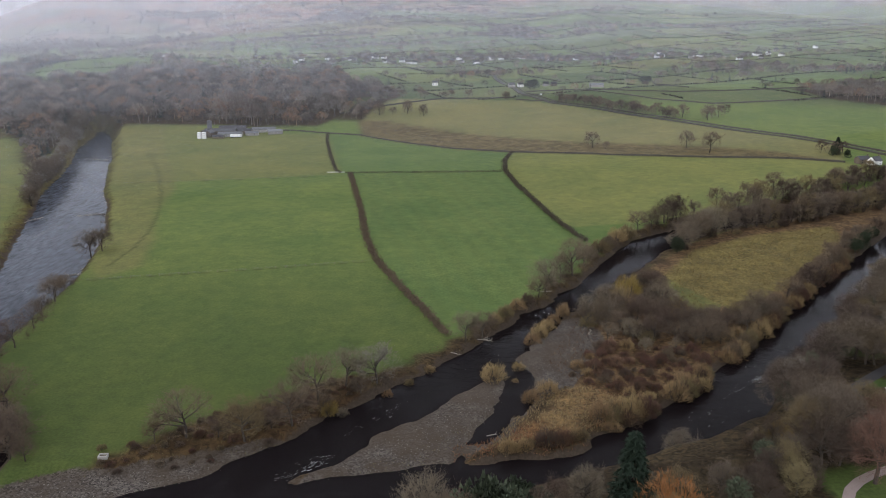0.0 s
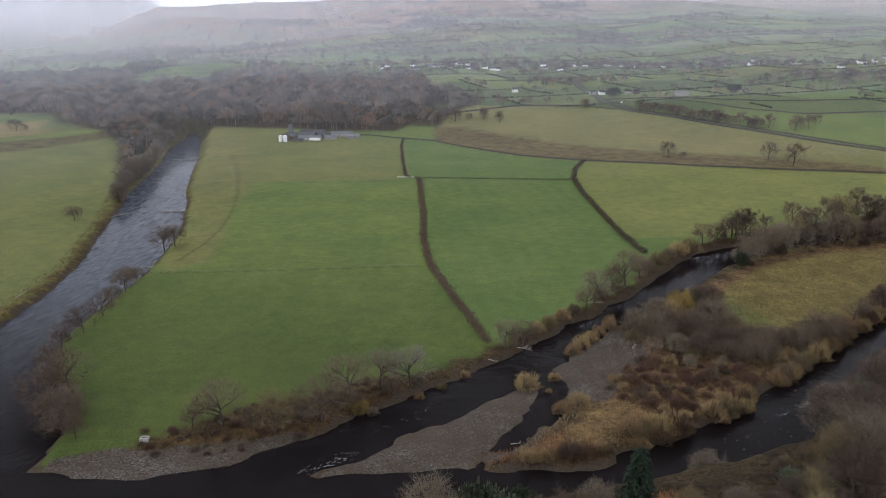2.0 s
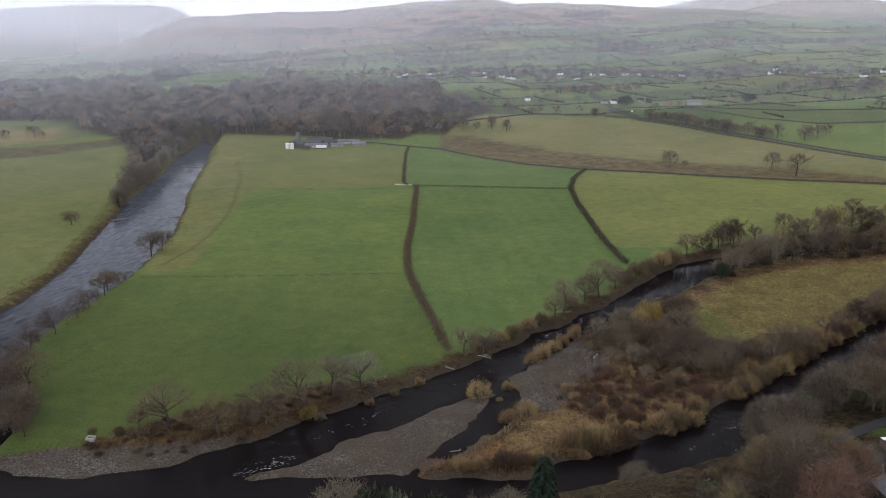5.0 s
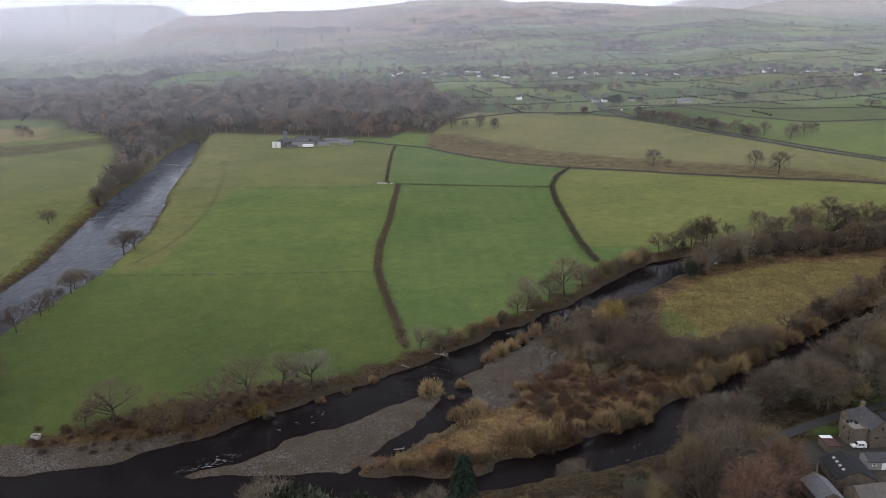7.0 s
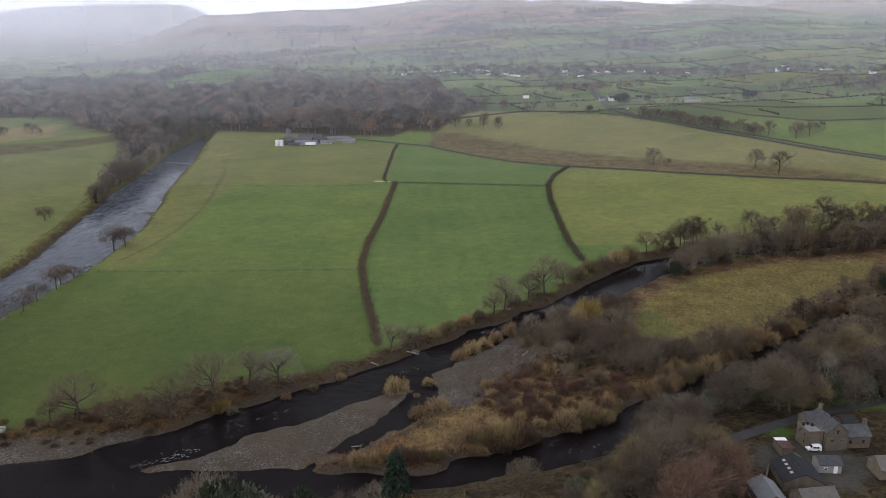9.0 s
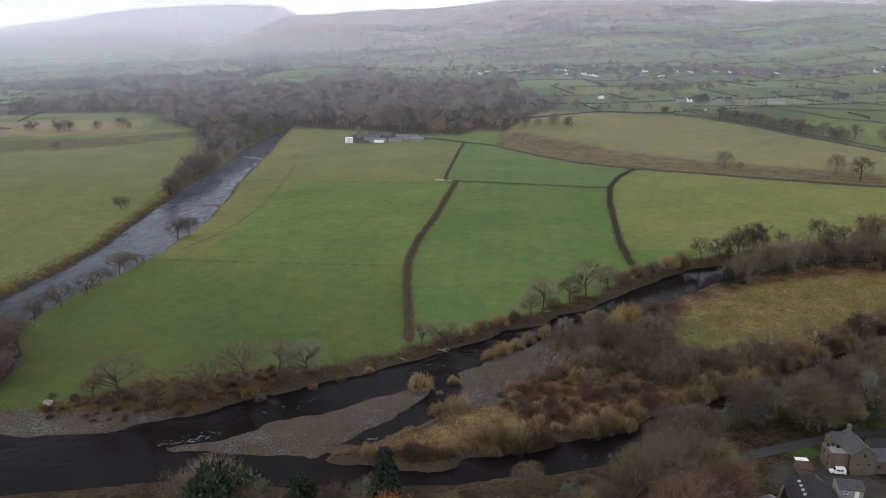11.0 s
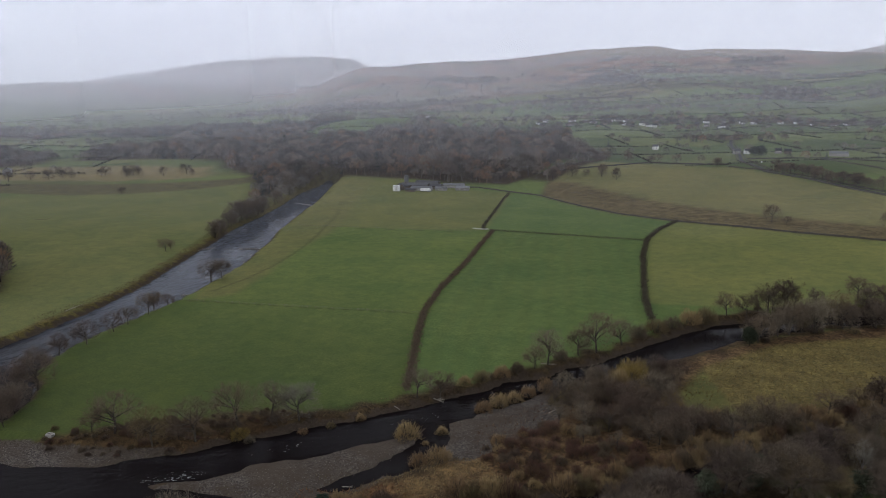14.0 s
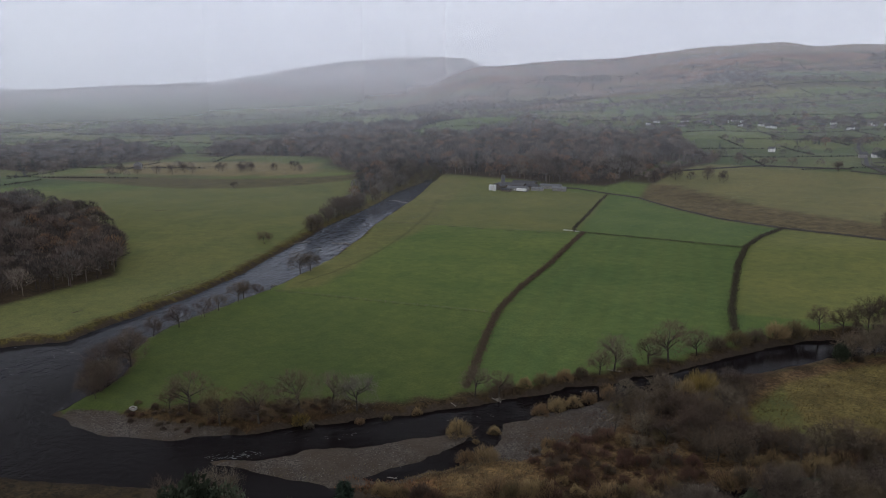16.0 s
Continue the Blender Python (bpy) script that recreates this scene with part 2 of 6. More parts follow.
def terrain(x, y):
    """Height of the ground without the rivers' beds."""
    x, y = np.asarray(x, float), np.asarray(y, float)
    z = valley(x, y) + 1.9
    z = z + 13.0 * step(-90, 330, x) * step(330, 690, y) * (1 - 0.8 * step(850, 1300, y))
    z = z + bump(x, y, -190, 1010, 150, 90, 9)                         # wooded rise behind the farm
    z = z + bump(x, y, -590, 960, 230, 90, 10)                         # park on the west side
    z = z + 11.0 * step(62, 120, 0.82 * x - 0.57 * (y - 255)) * step(30, -90, y - 330 - 0.25 * x) # mill bank
    z = z + 9.0 * step(150, 60, y + 0.25 * x)                           # southern bank, under the camera's way
    z = z + bump(x, y, -700, 1530, 150, 170, 24)                       # green knoll among the woods
    z = z + upland(x, y)
    z = z + 0.35 * wave(x, y, 160, 5) + 3.5 * wave(x, y, 420, 7) * step(850, 1400, np.hypot(x, y))
    return z


# ---------------------------------------------------------------- rivers and zones of the plan
# centre line and half width of each channel: x, y, half width
WEST_RIVER = ((-600, -80, 80), (-420, -5, 75), (-270, 60, 66), (-195, 118, 58), (-176, 168, 51), (-173, 183, 34), (-178, 198, 26), (-181, 212, 22), (-186, 226, 20), (-190, 240, 18), (-198, 295, 18), (-208, 345, 21),
              (-229, 405, 24), (-256, 470, 24), (-292, 550, 23), (-316, 616, 20), (-340, 678, 20), (-370, 750, 20), (-400, 834, 16), (-416, 868, 12), (-426, 890, 7))
NORTH_RIVER = ((-190, 110, 36), (-120, 132, 30), (-84, 148, 14), (-61, 165, 10), (-47, 178, 9), (-26, 203, 10), (-5, 224, 10), (19, 253, 9), (40, 284, 8), (60, 309, 8), (80, 336, 9),
               (101, 370, 11), (122, 400, 12), (166, 438, 9), (205, 456, 8), (258, 478, 8), (316, 517, 9), (420, 590, 9), (640, 690, 9))
SOUTH_CHANNEL = ((-120, 127, 26), (-82, 142, 17), (-60, 152, 13), (-35, 162, 9), (-12, 167, 8), (5, 171, 8), (19, 175, 8), (37, 179, 8), (50, 183, 9.5), (63, 189, 11.5), (84, 201, 13.5), (99, 216, 12),
                 (113, 233, 12), (139, 260, 12), (168, 292, 12), (232, 360, 13), (300, 430, 12), (400, 505, 11), (520, 540, 11))
POOL = ((22, 250, 4), (28, 232, 4.5), (25, 214, 5), (19, 201, 4.5), (12, 186, 5), (5, 174, 4))

BAR = ((-34, 168), (-24, 186), (-1, 207), (11, 220), (23, 226), (20, 212), (16, 200), (3, 188), (-10, 176))
TIP = ((-117, 167), (-105, 171), (-87, 176), (-73, 179), (-58, 187), (-50, 188), (-51, 180), (-59, 172), (-65, 164), (-72, 159), (-87, 155), (-105, 156), (-117, 160))
UNDER = ((-104, 170), (-99, 178), (-88, 187), (-79, 196), (-69, 205), (-57, 212), (-44, 223), (-32, 231), (-20, 228), (-30, 212), (-45, 192), (-60, 182), (-75, 176), (-90, 173))
TONGUE = ((4.5, 184), (6.5, 188.5), (12, 192), (16, 196), (22, 205), (32, 205), (44, 196), (46, 186), (30, 181.5), (18, 179.5), (9, 179.5))
BEACH = ((26, 226), (22, 246), (34, 262), (48, 279), (58, 285), (64, 262), (52, 243), (44, 226), (34, 220))
STRAW = ((12, 184), (20, 200), (30, 222), (44, 226), (64, 214), (74, 206), (60, 196), (36, 185))
REED = ((112, 340), (142, 384), (190, 416), (246, 434), (240, 410), (196, 360), (165, 322), (132, 290), (112, 286), (104, 305))
ISLAND = ((0, 172), (20, 226), (60, 290), (110, 360), (140, 395), (180, 430), (320, 505), (420, 570), (480, 540), (300, 445), (232, 375), (150, 285), (90, 222), (50, 190))

HEDGE_MAIN = ((2, 264), (-11, 297), (-23, 327), (-36, 363), (-46, 406), (-57, 477), (-70, 548), (-80, 603))
HEDGE_NORTH = ((-88, 604), (-94, 615), (-108, 680), (-126, 770), (-131, 808))
HEDGE_CROSS = ((-84, 604), (-51, 603), (-12, 602), (51, 597))
HEDGE_EAST = ((67, 688), (57, 648), (53, 600), (58, 538), (66, 486), (72, 444), (76, 424), (80, 405), (83, 394))
WALL_FOOT = ((-220, 815), (-175, 822), (-131, 810), (-92, 801), (-39, 757), (9, 719), (67, 691), (116, 671), (164, 648), (233, 626), (302, 612), (341, 596))
SCARP_TOP = ((-105, 880), (-72, 876), (-16, 834), (41, 790), (99, 751), (151, 716), (201, 694), (249, 675), (300, 645), (341, 600))
ROAD = ((91, 1370), (94, 1261), (108, 1141), (114, 1040), (146, 952), (189, 905), (224, 850), (264, 803), (307, 751), (346, 706), (372, 664), (400, 610), (470, 540))
TRACK = ((-294, 702), (-254, 624), (-215, 531), (-191, 461), (-180, 419), (-175, 383), (-175, 353))
FENCE_A = ((-178, 329), (-138, 338), (-97, 347), (-67, 354), (-38, 360))
FENCE_B = ((-258, 560), (-222, 567), (-157, 580), (-92, 594))
PARK_LINE = ((-350, 640), (-450, 632), (-560, 618), (-700, 610))
FIELD_B = ((4, 262), (-23, 327), (-46, 406), (-70, 548), (-80, 603), (52, 597), (58, 538), (72, 444), (90, 400), (60, 330))
FIELD_C = ((-84, 604), (52, 598), (57, 648), (67, 690), (9, 719), (-92, 801), (-131, 808), (-108, 680))
FIELD_D = ((53, 600), (57, 648), (67, 690), (116, 671), (164, 648), (302, 612), (341, 596), (350, 560), (240, 490), (140, 440), (76, 424))
NORTH_STRIP = ((-275, 560), (-222, 568), (-88, 604), (-131, 808), (-220, 815), (-300, 845), (-385, 830), (-350, 740))
BANK_STRIP = ((-172, 332), (-158, 352), (-170, 400), (-196, 470), (-208, 540), (-240, 620), (-300, 760), (-330, 850), (-400, 850), (-300, 600), (-230, 440), (-190, 360))
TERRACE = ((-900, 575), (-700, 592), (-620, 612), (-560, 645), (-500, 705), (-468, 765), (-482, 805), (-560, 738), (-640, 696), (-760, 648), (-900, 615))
MEADOW = ((-900, 650), (-760, 680), (-640, 725), (-560, 775), (-600, 850), (-760, 850), (-960, 800))
UPPER = ((-105, 880), (-72, 876), (41, 790), (151, 716), (249, 675), (341, 600), (372, 655), (307, 745), (224, 845), (146, 945), (100, 985), (-40, 1010), (-110, 960))


# woods of the plan: outline, gap between trees, heights, odds of brown, pale brown, grey, dark, russet and fir, description
WOODS = (
    (((-440, 850), (-400, 860), (-380, 900), (-420, 960), (-560, 980), (-600, 900), (-520, 870)), 8.5, (13, 21), (3, 2, 3, 3, 1, 0.4), "leafless trees crowding the river bend"),
    (((-285, 180), (-297, 300), (-370, 356), (-480, 410), (-600, 450), (-760, 430), (-760, 180)), 10, (13, 20), (4, 1, 2, 4, 1, 0.0), "dense brown leafless wood beside the pasture"),
    (((-425, 800), (-392, 836), (-338, 850), (-295, 848), (-224, 838), (-150, 846), (-128, 895), (-121, 990), (-75, 1000), (-160, 1111), (-318, 1125), (-430, 1120), (-520, 1040), (-470, 900)), 12, (12, 25), (3, 2, 3, 4, 2, 0.7),
     "dense leafless brown and russet wood behind the farm"),
    (((-374, 632), (-400, 668), (-430, 730), (-502, 806), (-586, 850), (-623, 895), (-753, 904), (-960, 900), (-1000, 1000), (-720, 1150), (-520, 1060), (-450, 900), (-425, 850), (-398, 740), (-384, 680)), 12, (12, 24), (3, 2, 3, 4, 1, 0.8),
     "dense leafless brown wood on the far bank"),
    (((-300, 1150), (-160, 1130), (-110, 1130), (-150, 1200), (-175, 1300), (-222, 1400), (-310, 1400), (-330, 1270)), 12, (12, 18), (4, 1, 2, 3, 1, 0.2), "leafless brown wood on a hill"),
    (((-1000, 1000), (-1000, 1460), (-560, 1480), (-420, 1400), (-300, 1380), (-290, 1140), (-430, 1120), (-520, 1060), (-720, 1150)), 14.5, (14, 24), (3, 2, 3, 4, 2, 1.5), "leafless brown wood with dark firs in the valley"),
    (((-1000, 1440), (-1000, 1600), (-820, 1640), (-790, 1440)), 13, (17, 26), (1, 0.2, 1, 2, 0.2, 6), "dark fir wood on a rise above the river"),
    (((-1380, 1300), (-1180, 1330), (-1000, 1400), (-1000, 1560), (-1380, 1480)), 15, (15, 23), (1, 0.2, 1, 2, 0.2, 4), "dark fir wood in the misty valley"),
    (((-130, 880), (-118, 955), (-75, 1010), (-160, 1130), (-70, 1110), (-60, 1020), (-90, 940), (-100, 880)), 13, (9, 14), (3, 3, 3, 1, 2, 0.1), "open leafless wood edging the pasture"),
    (((-1400, 560), (-980, 600), (-960, 760), (-990, 900), (-1400, 1000)), 12.5, (12, 18), (2, 1, 3, 4, 0.3, 1.5), "hazy dark wood at the valley's edge"),
    (((485, 1010), (478, 890), (520, 830), (700, 800), (760, 900), (600, 1000)), 11, (11, 16), (4, 2, 3, 2, 0.5, 0.5), "leafless wood by the valley fields"),
    (((132, 2128), (265, 2151), (300, 2300), (250, 2420), (150, 2400)), 17, (14, 20), (2, 1, 3, 4, 0.2, 3), "dark wood on the foot of a hill"),
    (((20, 3040), (225, 3090), (225, 3200), (30, 3170)), 19, (14, 20), (2, 1, 3, 4, 0.2, 4), "dark wood strip high on a hill"),
    (((-470, 2560), (-266, 2590), (-255, 2710), (-400, 2780)), 19, (14, 20), (2, 1, 3, 4, 0.2, 3), "dark wood on a hazy slope"),
    (((-1130, 2740), (-800, 2630), (-810, 2760), (-1120, 2880)), 21, (14, 20), (2, 1, 3, 4, 0.2, 2), "hazy wood on a far slope"),
    (((-480, 2200), (-180, 2240), (-170, 2290), (-480, 2270)), 17, (11, 16), (2, 1, 3, 4, 0.2, 1), "dark tree belt along the hill foot"),
    (((-1600, 2050), (-1000, 2150), (-700, 2250), (-700, 2330), (-1050, 2260), (-1600, 2200)), 20, (12, 18), (2, 1, 3, 4, 0.2, 1), "hazy tree belt along the far valley"),
    (((395, 2180), (520, 2200), (520, 2290), (400, 2260)), 17, (12, 18), (2, 1, 3, 4, 0.2, 2), "dark copse on a green hillside"),
    (((-1900, 1250), (-1500, 1250), (-1450, 1420), (-1900, 1450)), 19, (12, 18), (2, 1, 3, 4, 0.2, 1), "hazy wood in the misty valley"),
)
KNOLL = (-690, 1450, 105, 200)


def inside(x, y, poly):
    hit = np.zeros(np.shape(x), bool)
    for (ax, ay), (bx, by) in zip(poly, poly[1:] + poly[:1]):
        cross = (ay > y) != (by > y)
        hit ^= cross & (x < (bx - ax) * (y - ay) / ((by - ay) or 1e-9) + ax)
    return hit


def off_line(x, y, line):
    """Distance to a line; with a third number, distance to the edge of a band of that half width."""
    best = np.full(np.shape(x), 1e9)
    for a, b in zip(line, line[1:]):
        dx, dy = b[0] - a[0], b[1] - a[1]
        k = np.clip(((x - a[0]) * dx + (y - a[1]) * dy) / (dx * dx + dy * dy), 0, 1)
        d = np.hypot(x - a[0] - k * dx, y - a[1] - k * dy)
        if len(a) > 2:
            d = d - (a[2] + k * (b[2] - a[2]))
        best = np.minimum(best, d)
    return best


def off_poly(x, y, poly):
    """Distance to the outline, negative inside."""
    d = off_line(x, y, poly + poly[:1])
    return np.where(inside(x, y, poly), -d, d)


def off_river(x, y):
    d = np.minimum.reduce([off_line(x, y, r) for r in (WEST_RIVER, NORTH_RIVER, SOUTH_CHANNEL, POOL)])
    d = np.maximum(d, -off_poly(x, y, TONGUE))
    return d + 1.3 * wave(x, y, 23, 21) + 0.6 * wave(x, y, 8, 22)


def low_shingle(x, y):
    return np.minimum.reduce([off_poly(x, y, p) - m for p, m in ((BAR, 7), (TIP, 2), (BEACH, 2))]) + 1.5 * wave(x, y, 14, 23)


def ground_z(x, y):
    """Height of the finished ground, with the rivers' beds and banks."""
    x, y = np.asarray(x, float), np.asarray(y, float)
    z, level, d = terrain(x, y), valley(x, y), off_river(x, y)
    isle = off_poly(x, y, ISLAND)
    z = np.where(isle < 12, z + (level + 0.7 + 0.4 * wave(x, y, 30, 31) - z) * step(12, 0, isle), z)
    low = low_shingle(x, y)
    z = z + (level - 0.55 + 0.25 * wave(x, y, 12, 33) - z) * step(5, -2, low)
    bank = 2.2 + 0.45 * np.clip(z - level, 0, 12) + 2.5 * step(6, 0, low)
    z = level - 1.15 + (z - level + 1.15) * step(-0.6, bank, d)
    return np.where(d < 0, level - 1.15 - 0.7 * step(0, -6, d), z)


GREEN, LUSH, STRAWY, PASTURE, PARK, BROWN = (0.107, 0.146, 0.041), (0.092, 0.137, 0.041), (0.145, 0.158, 0.049), (0.162, 0.158, 0.068), (0.132, 0.146, 0.053), (0.117, 0.100, 0.055)


def cover(x, y):
    """The tint of the ground and its weights: shingle, rough growth, bare soil."""
    x, y = np.asarray(x, float), np.asarray(y, float)
    tint = np.empty(x.shape + (3,))
    tint[:] = GREEN
    w = np.zeros(x.shape + (4,))
    w[..., 3] = 1
    r, d = np.hypot(x, y), off_river(x, y)
    wx = np.interp(y, [p[1] for p in WEST_RIVER], [p[0] for p in WEST_RIVER])
    west = (x < wx) & (y > 100)

    def lay(mask, colour, rough=None):
        m = np.clip(mask, 0, 1)[..., None]
        tint[:] = tint * (1 - m) + np.array(colour) * m
        if rough is not None:
            w[..., 1] = w[..., 1] * (1 - m[..., 0]) + rough * m[..., 0]

    # distant patchwork of small fields
    gx, gy = x * 0.94 + y * 0.34, y * 0.94 - x * 0.34
    row = np.floor(gy / 118 + 0.25 * np.sin(gx / 310))
    col = np.floor(gx / 155 + row * 0.37 + 0.2 * np.sin(gy / 190))
    h = np.modf(np.abs(np.sin(row * 12.9898 + col * 78.233) * 43758.5453))[0]
    h2 = np.modf(h * 17.31)[0]
    far = np.array((0.082, 0.115, 0.042)) * (0.75 + 0.5 * h[..., None]) + np.array((0.055, 0.03, 0.012)) * (h2[..., None] ** 2)
    k = step(930, 990, r + 0.0 * x)[..., None]
    tint[:] = tint * (1 - k) + far * k
    # moor on the hills, walled pasture on the lower slopes
    up = terrain(x, y)
    high = step(140, 225, up + 40 * wave(x, y, 420, 41) - 0.11 * np.clip(x + 300, -500, 1000))
    lay(high, (0.205, 0.128, 0.105), 0.6)
    lay(high * step(0.1, 0.6, wave(x, y, 230, 43)), (0.11, 0.105, 0.06), 0.6)
    lay(high * step(0.25, 0.65, wave(x * 0.6, y * 1.5, 150, 46)), (0.058, 0.046, 0.038), 0.6)
    lay((1 - high) * step(2000, 2300, r) * step(0.35, 0.7, wave(x * 0.5, y * 1.6, 180, 44)), (0.06, 0.062, 0.04), 0.6)
    lay(high * step(285, 345, up) * (x > -900), (0.24, 0.20, 0.16), 0.5)
    # lens falloff painted into the turf: its tint darkens towards the south
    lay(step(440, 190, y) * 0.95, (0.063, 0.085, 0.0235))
    for poly, colour, rough in ((FIELD_B, LUSH, None), (FIELD_C, LUSH, None), (FIELD_D, STRAWY, None), (NORTH_STRIP, (0.135, 0.146, 0.050), 0.1), (UPPER, PASTURE, 0.15)):
        lay(step(3, -3, off_poly(x, y, poly)), colour, rough)
    lay(step(5, -5, off_poly(x, y, BANK_STRIP)) * 0.8, (0.150, 0.152, 0.060), 0.3)
    stripes = 0.5 + 0.5 * np.sin((x * 0.97 + y * 0.24) * 6.283 / 13 + 0.8 * wave(x, y, 90, 71))
    lay(step(-3, -9, off_poly(x, y, FIELD_B)) * stripes * 0.35, (0.083, 0.112, 0.031))
    for line, wide in ((TRACK, 1.6), (FENCE_A, 0.9), (FENCE_B, 0.9), (PARK_LINE, 2.0)):
        lay(step(wide, 0.3, off_line(x, y, line)) * 0.6, (0.055, 0.06, 0.026), 0.5)
    scarp = WALL_FOOT[3:] + SCARP_TOP[::-1]
    lay(step(4, -4, off_poly(x, y, scarp)), BROWN, 0.75)
    lay(west * step(940, 860, r), PARK, 0.12)
    # rough grass of the terrace slope, with the slope's shade put into its tint
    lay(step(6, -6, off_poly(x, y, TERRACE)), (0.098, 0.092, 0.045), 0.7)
    lay(step(14, -14, off_poly(x, y, MEADOW) + 8 * wave(x, y, 60, 62)), (0.20, 0.170, 0.088), 0.4)
    for poly, *_ in WOODS:
        near_wood = (x > min(p[0] for p in poly) - 20) & (x < max(p[0] for p in poly) + 20) & (y > min(p[1] for p in poly) - 20) & (y < max(p[1] for p in poly) + 20)
        if near_wood.any():
            m = np.zeros(x.shape)
            m[near_wood] = step(6, -4, off_poly(x[near_wood], y[near_wood], poly))
            lay(m, (0.050, 0.038, 0.026), 0.7)
    lay(step(1.1, 0.9, np.hypot((x - KNOLL[0]) / KNOLL[2], (y - KNOLL[1]) / KNOLL[3])), (0.085, 0.125, 0.035), 0.1)
    # the island and the river banks
    lay(step(2, -4, off_poly(x, y, ISLAND)), (0.105, 0.074, 0.045), 1.0)
    lay(step(3, -3, off_poly(x, y, REED)), (0.135, 0.116, 0.047), 0.7)
    lay(step(3, -3, off_poly(x, y, STRAW)), (0.165, 0.118, 0.065), 0.9)
    lay(step(0.5, -3, off_poly(x, y, REED[-3:] + REED[:1])) * 0.6, (0.095, 0.12, 0.04), 0.3)
    lay(step(5, 1.5, off_line(x, y, ((4, 182), (20, 187), (40, 191), (58, 197), (74, 208))) + 2 * wave(x, y, 6, 59)), (0.165, 0.080, 0.045), 0.9)
    lay(step(1.5, -1.5, off_poly(x, y, TONGUE)) * step(34, 22, x), (0.165, 0.088, 0.050), 0.9)
    near = (y < 520) & (r < 620)
    lay(step(9, 4, d + 3 * wave(x, y, 17, 51)) * near * ~west * step(-112, -98, x), (0.058, 0.044, 0.028), 0.9)
    lay(step(4, 1.5, d + 1.5 * wave(x, y, 9, 58)) * (x < -130) * ~west, (0.075, 0.075, 0.034), 0.8)
    lay(step(9, 3, d + 3 * wave(x, y, 17, 52)) * west, (0.10, 0.088, 0.036), 0.8)
    # the southern side: woodland floor and mill bank
    south = step(0, -10, y - np.interp(x, [p[0] for p in SOUTH_CHANNEL], [p[1] for p in SOUTH_CHANNEL]) ) * (x > -90)
    lay(south * step(700, 600, r), (0.040, 0.032, 0.021), 1.0)
    for cx, cy, rx, ry in ((138, 204, 7, 3), (107, 149, 16, 9), (158, 226, 20, 5), (190, 245, 22, 7)):
        lay(step(1.15, 0.85, np.hypot((x - cx) / rx, (y - cy) / ry) + 0.15 * wave(x, y, 12, 55)) * 0.9, (0.07, 0.105, 0.028), 0.1)
    lay(step(1.1, 0.8, np.hypot((x - 143) / 16, (y - 187) / 11) + 0.15 * wave(x, y, 9, 56)), (0.060, 0.055, 0.050), 0.2)
    lay(step(3, -3, off_poly(x, y, UNDER) + 2 * wave(x, y, 11, 60)) * 0.95, (0.064, 0.043, 0.026), 0.9)
    w[..., 0] = step(2.5, -1, low_shingle(x, y)) * step(30, 22, d)
    w[..., 2] = step(3.2, 0.4, d + 1.5 * wave(x, y, 7, 57)) * (1 - w[..., 0]) * near * 0.9
    main = off_line(x, y, HEDGE_MAIN)
    w[..., 2] = np.maximum(w[..., 2], step(2.4, 1.1, main + 0.7 * wave(x, y, 9, 61)) * 0.6)
    w[..., 2] = np.maximum(w[..., 2], step(1.6, 0.4, off_line(x, y, HEDGE_EAST)) * 0.6)
    return tint, w


# ---------------------------------------------------------------- ground and water
def graded(near_a, near_b, pitch, far_a, far_b, growth):
    lines = list(np.arange(near_a, near_b + pitch / 2, pitch))
    for sign, end in ((-1, far_a), (1, far_b)):
        v, gap = (lines[0] if sign < 0 else lines[-1]), pitch
        while (v - end) * sign < 0:
            gap = min(gap * growth, 60)
            v = v + sign * gap
            lines = [v] + lines if sign < 0 else lines + [v]
    return np.array(lines)


def sheet(name, xs, ys, height, mat, keep=None):
    X, Y = np.meshgrid(xs, ys)
    Z = height(X, Y)
    co = np.stack([X, Y, Z], -1).reshape(-1, 3)
    nx, ny = len(xs), len(ys)
    i = (np.arange(ny - 1)[:, None] * nx + np.arange(nx - 1)[None]).ravel()
    quads = np.stack([i, i + 1, i + nx + 1, i + nx], 1)
    if keep is not None:
        c = co[quads].mean(1)
        quads = quads[keep(c[:, 0], c[:, 1])]
        used, inv = np.unique(quads, return_inverse=True)
        co, quads = co[used], inv.reshape(-1, 4)
    me = bpy.data.meshes.new(name)
    me.vertices.add(len(co))
    me.vertices.foreach_set("co", co.ravel())
    me.loops.add(quads.size)
    me.loops.foreach_set("vertex_index", quads.ravel().astype(np.int32))
    me.polygons.add(len(quads))
    me.polygons.foreach_set("loop_start", np.arange(0, quads.size, 4, dtype=np.int32))
    me.update(calc_edges=True)
    me.polygons.foreach_set("use_smooth", np.ones(len(quads), bool))
    me.materials.append(mat)
    ob = new(name, me)
    return ob, co


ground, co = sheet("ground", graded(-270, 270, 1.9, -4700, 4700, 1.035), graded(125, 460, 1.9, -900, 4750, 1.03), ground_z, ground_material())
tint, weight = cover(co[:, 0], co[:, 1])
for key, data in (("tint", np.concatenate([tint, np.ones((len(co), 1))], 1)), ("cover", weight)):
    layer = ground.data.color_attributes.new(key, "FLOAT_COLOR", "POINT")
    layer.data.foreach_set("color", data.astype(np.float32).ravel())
tagged(ground, "green winter pastures, rough banks and hazy moorland hills", "ground", kind="structure")
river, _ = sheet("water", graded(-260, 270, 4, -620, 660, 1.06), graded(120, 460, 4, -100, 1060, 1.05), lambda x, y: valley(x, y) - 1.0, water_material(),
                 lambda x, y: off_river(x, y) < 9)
tagged(river, "dark peaty river water with small ripples", "river", kind="structure")

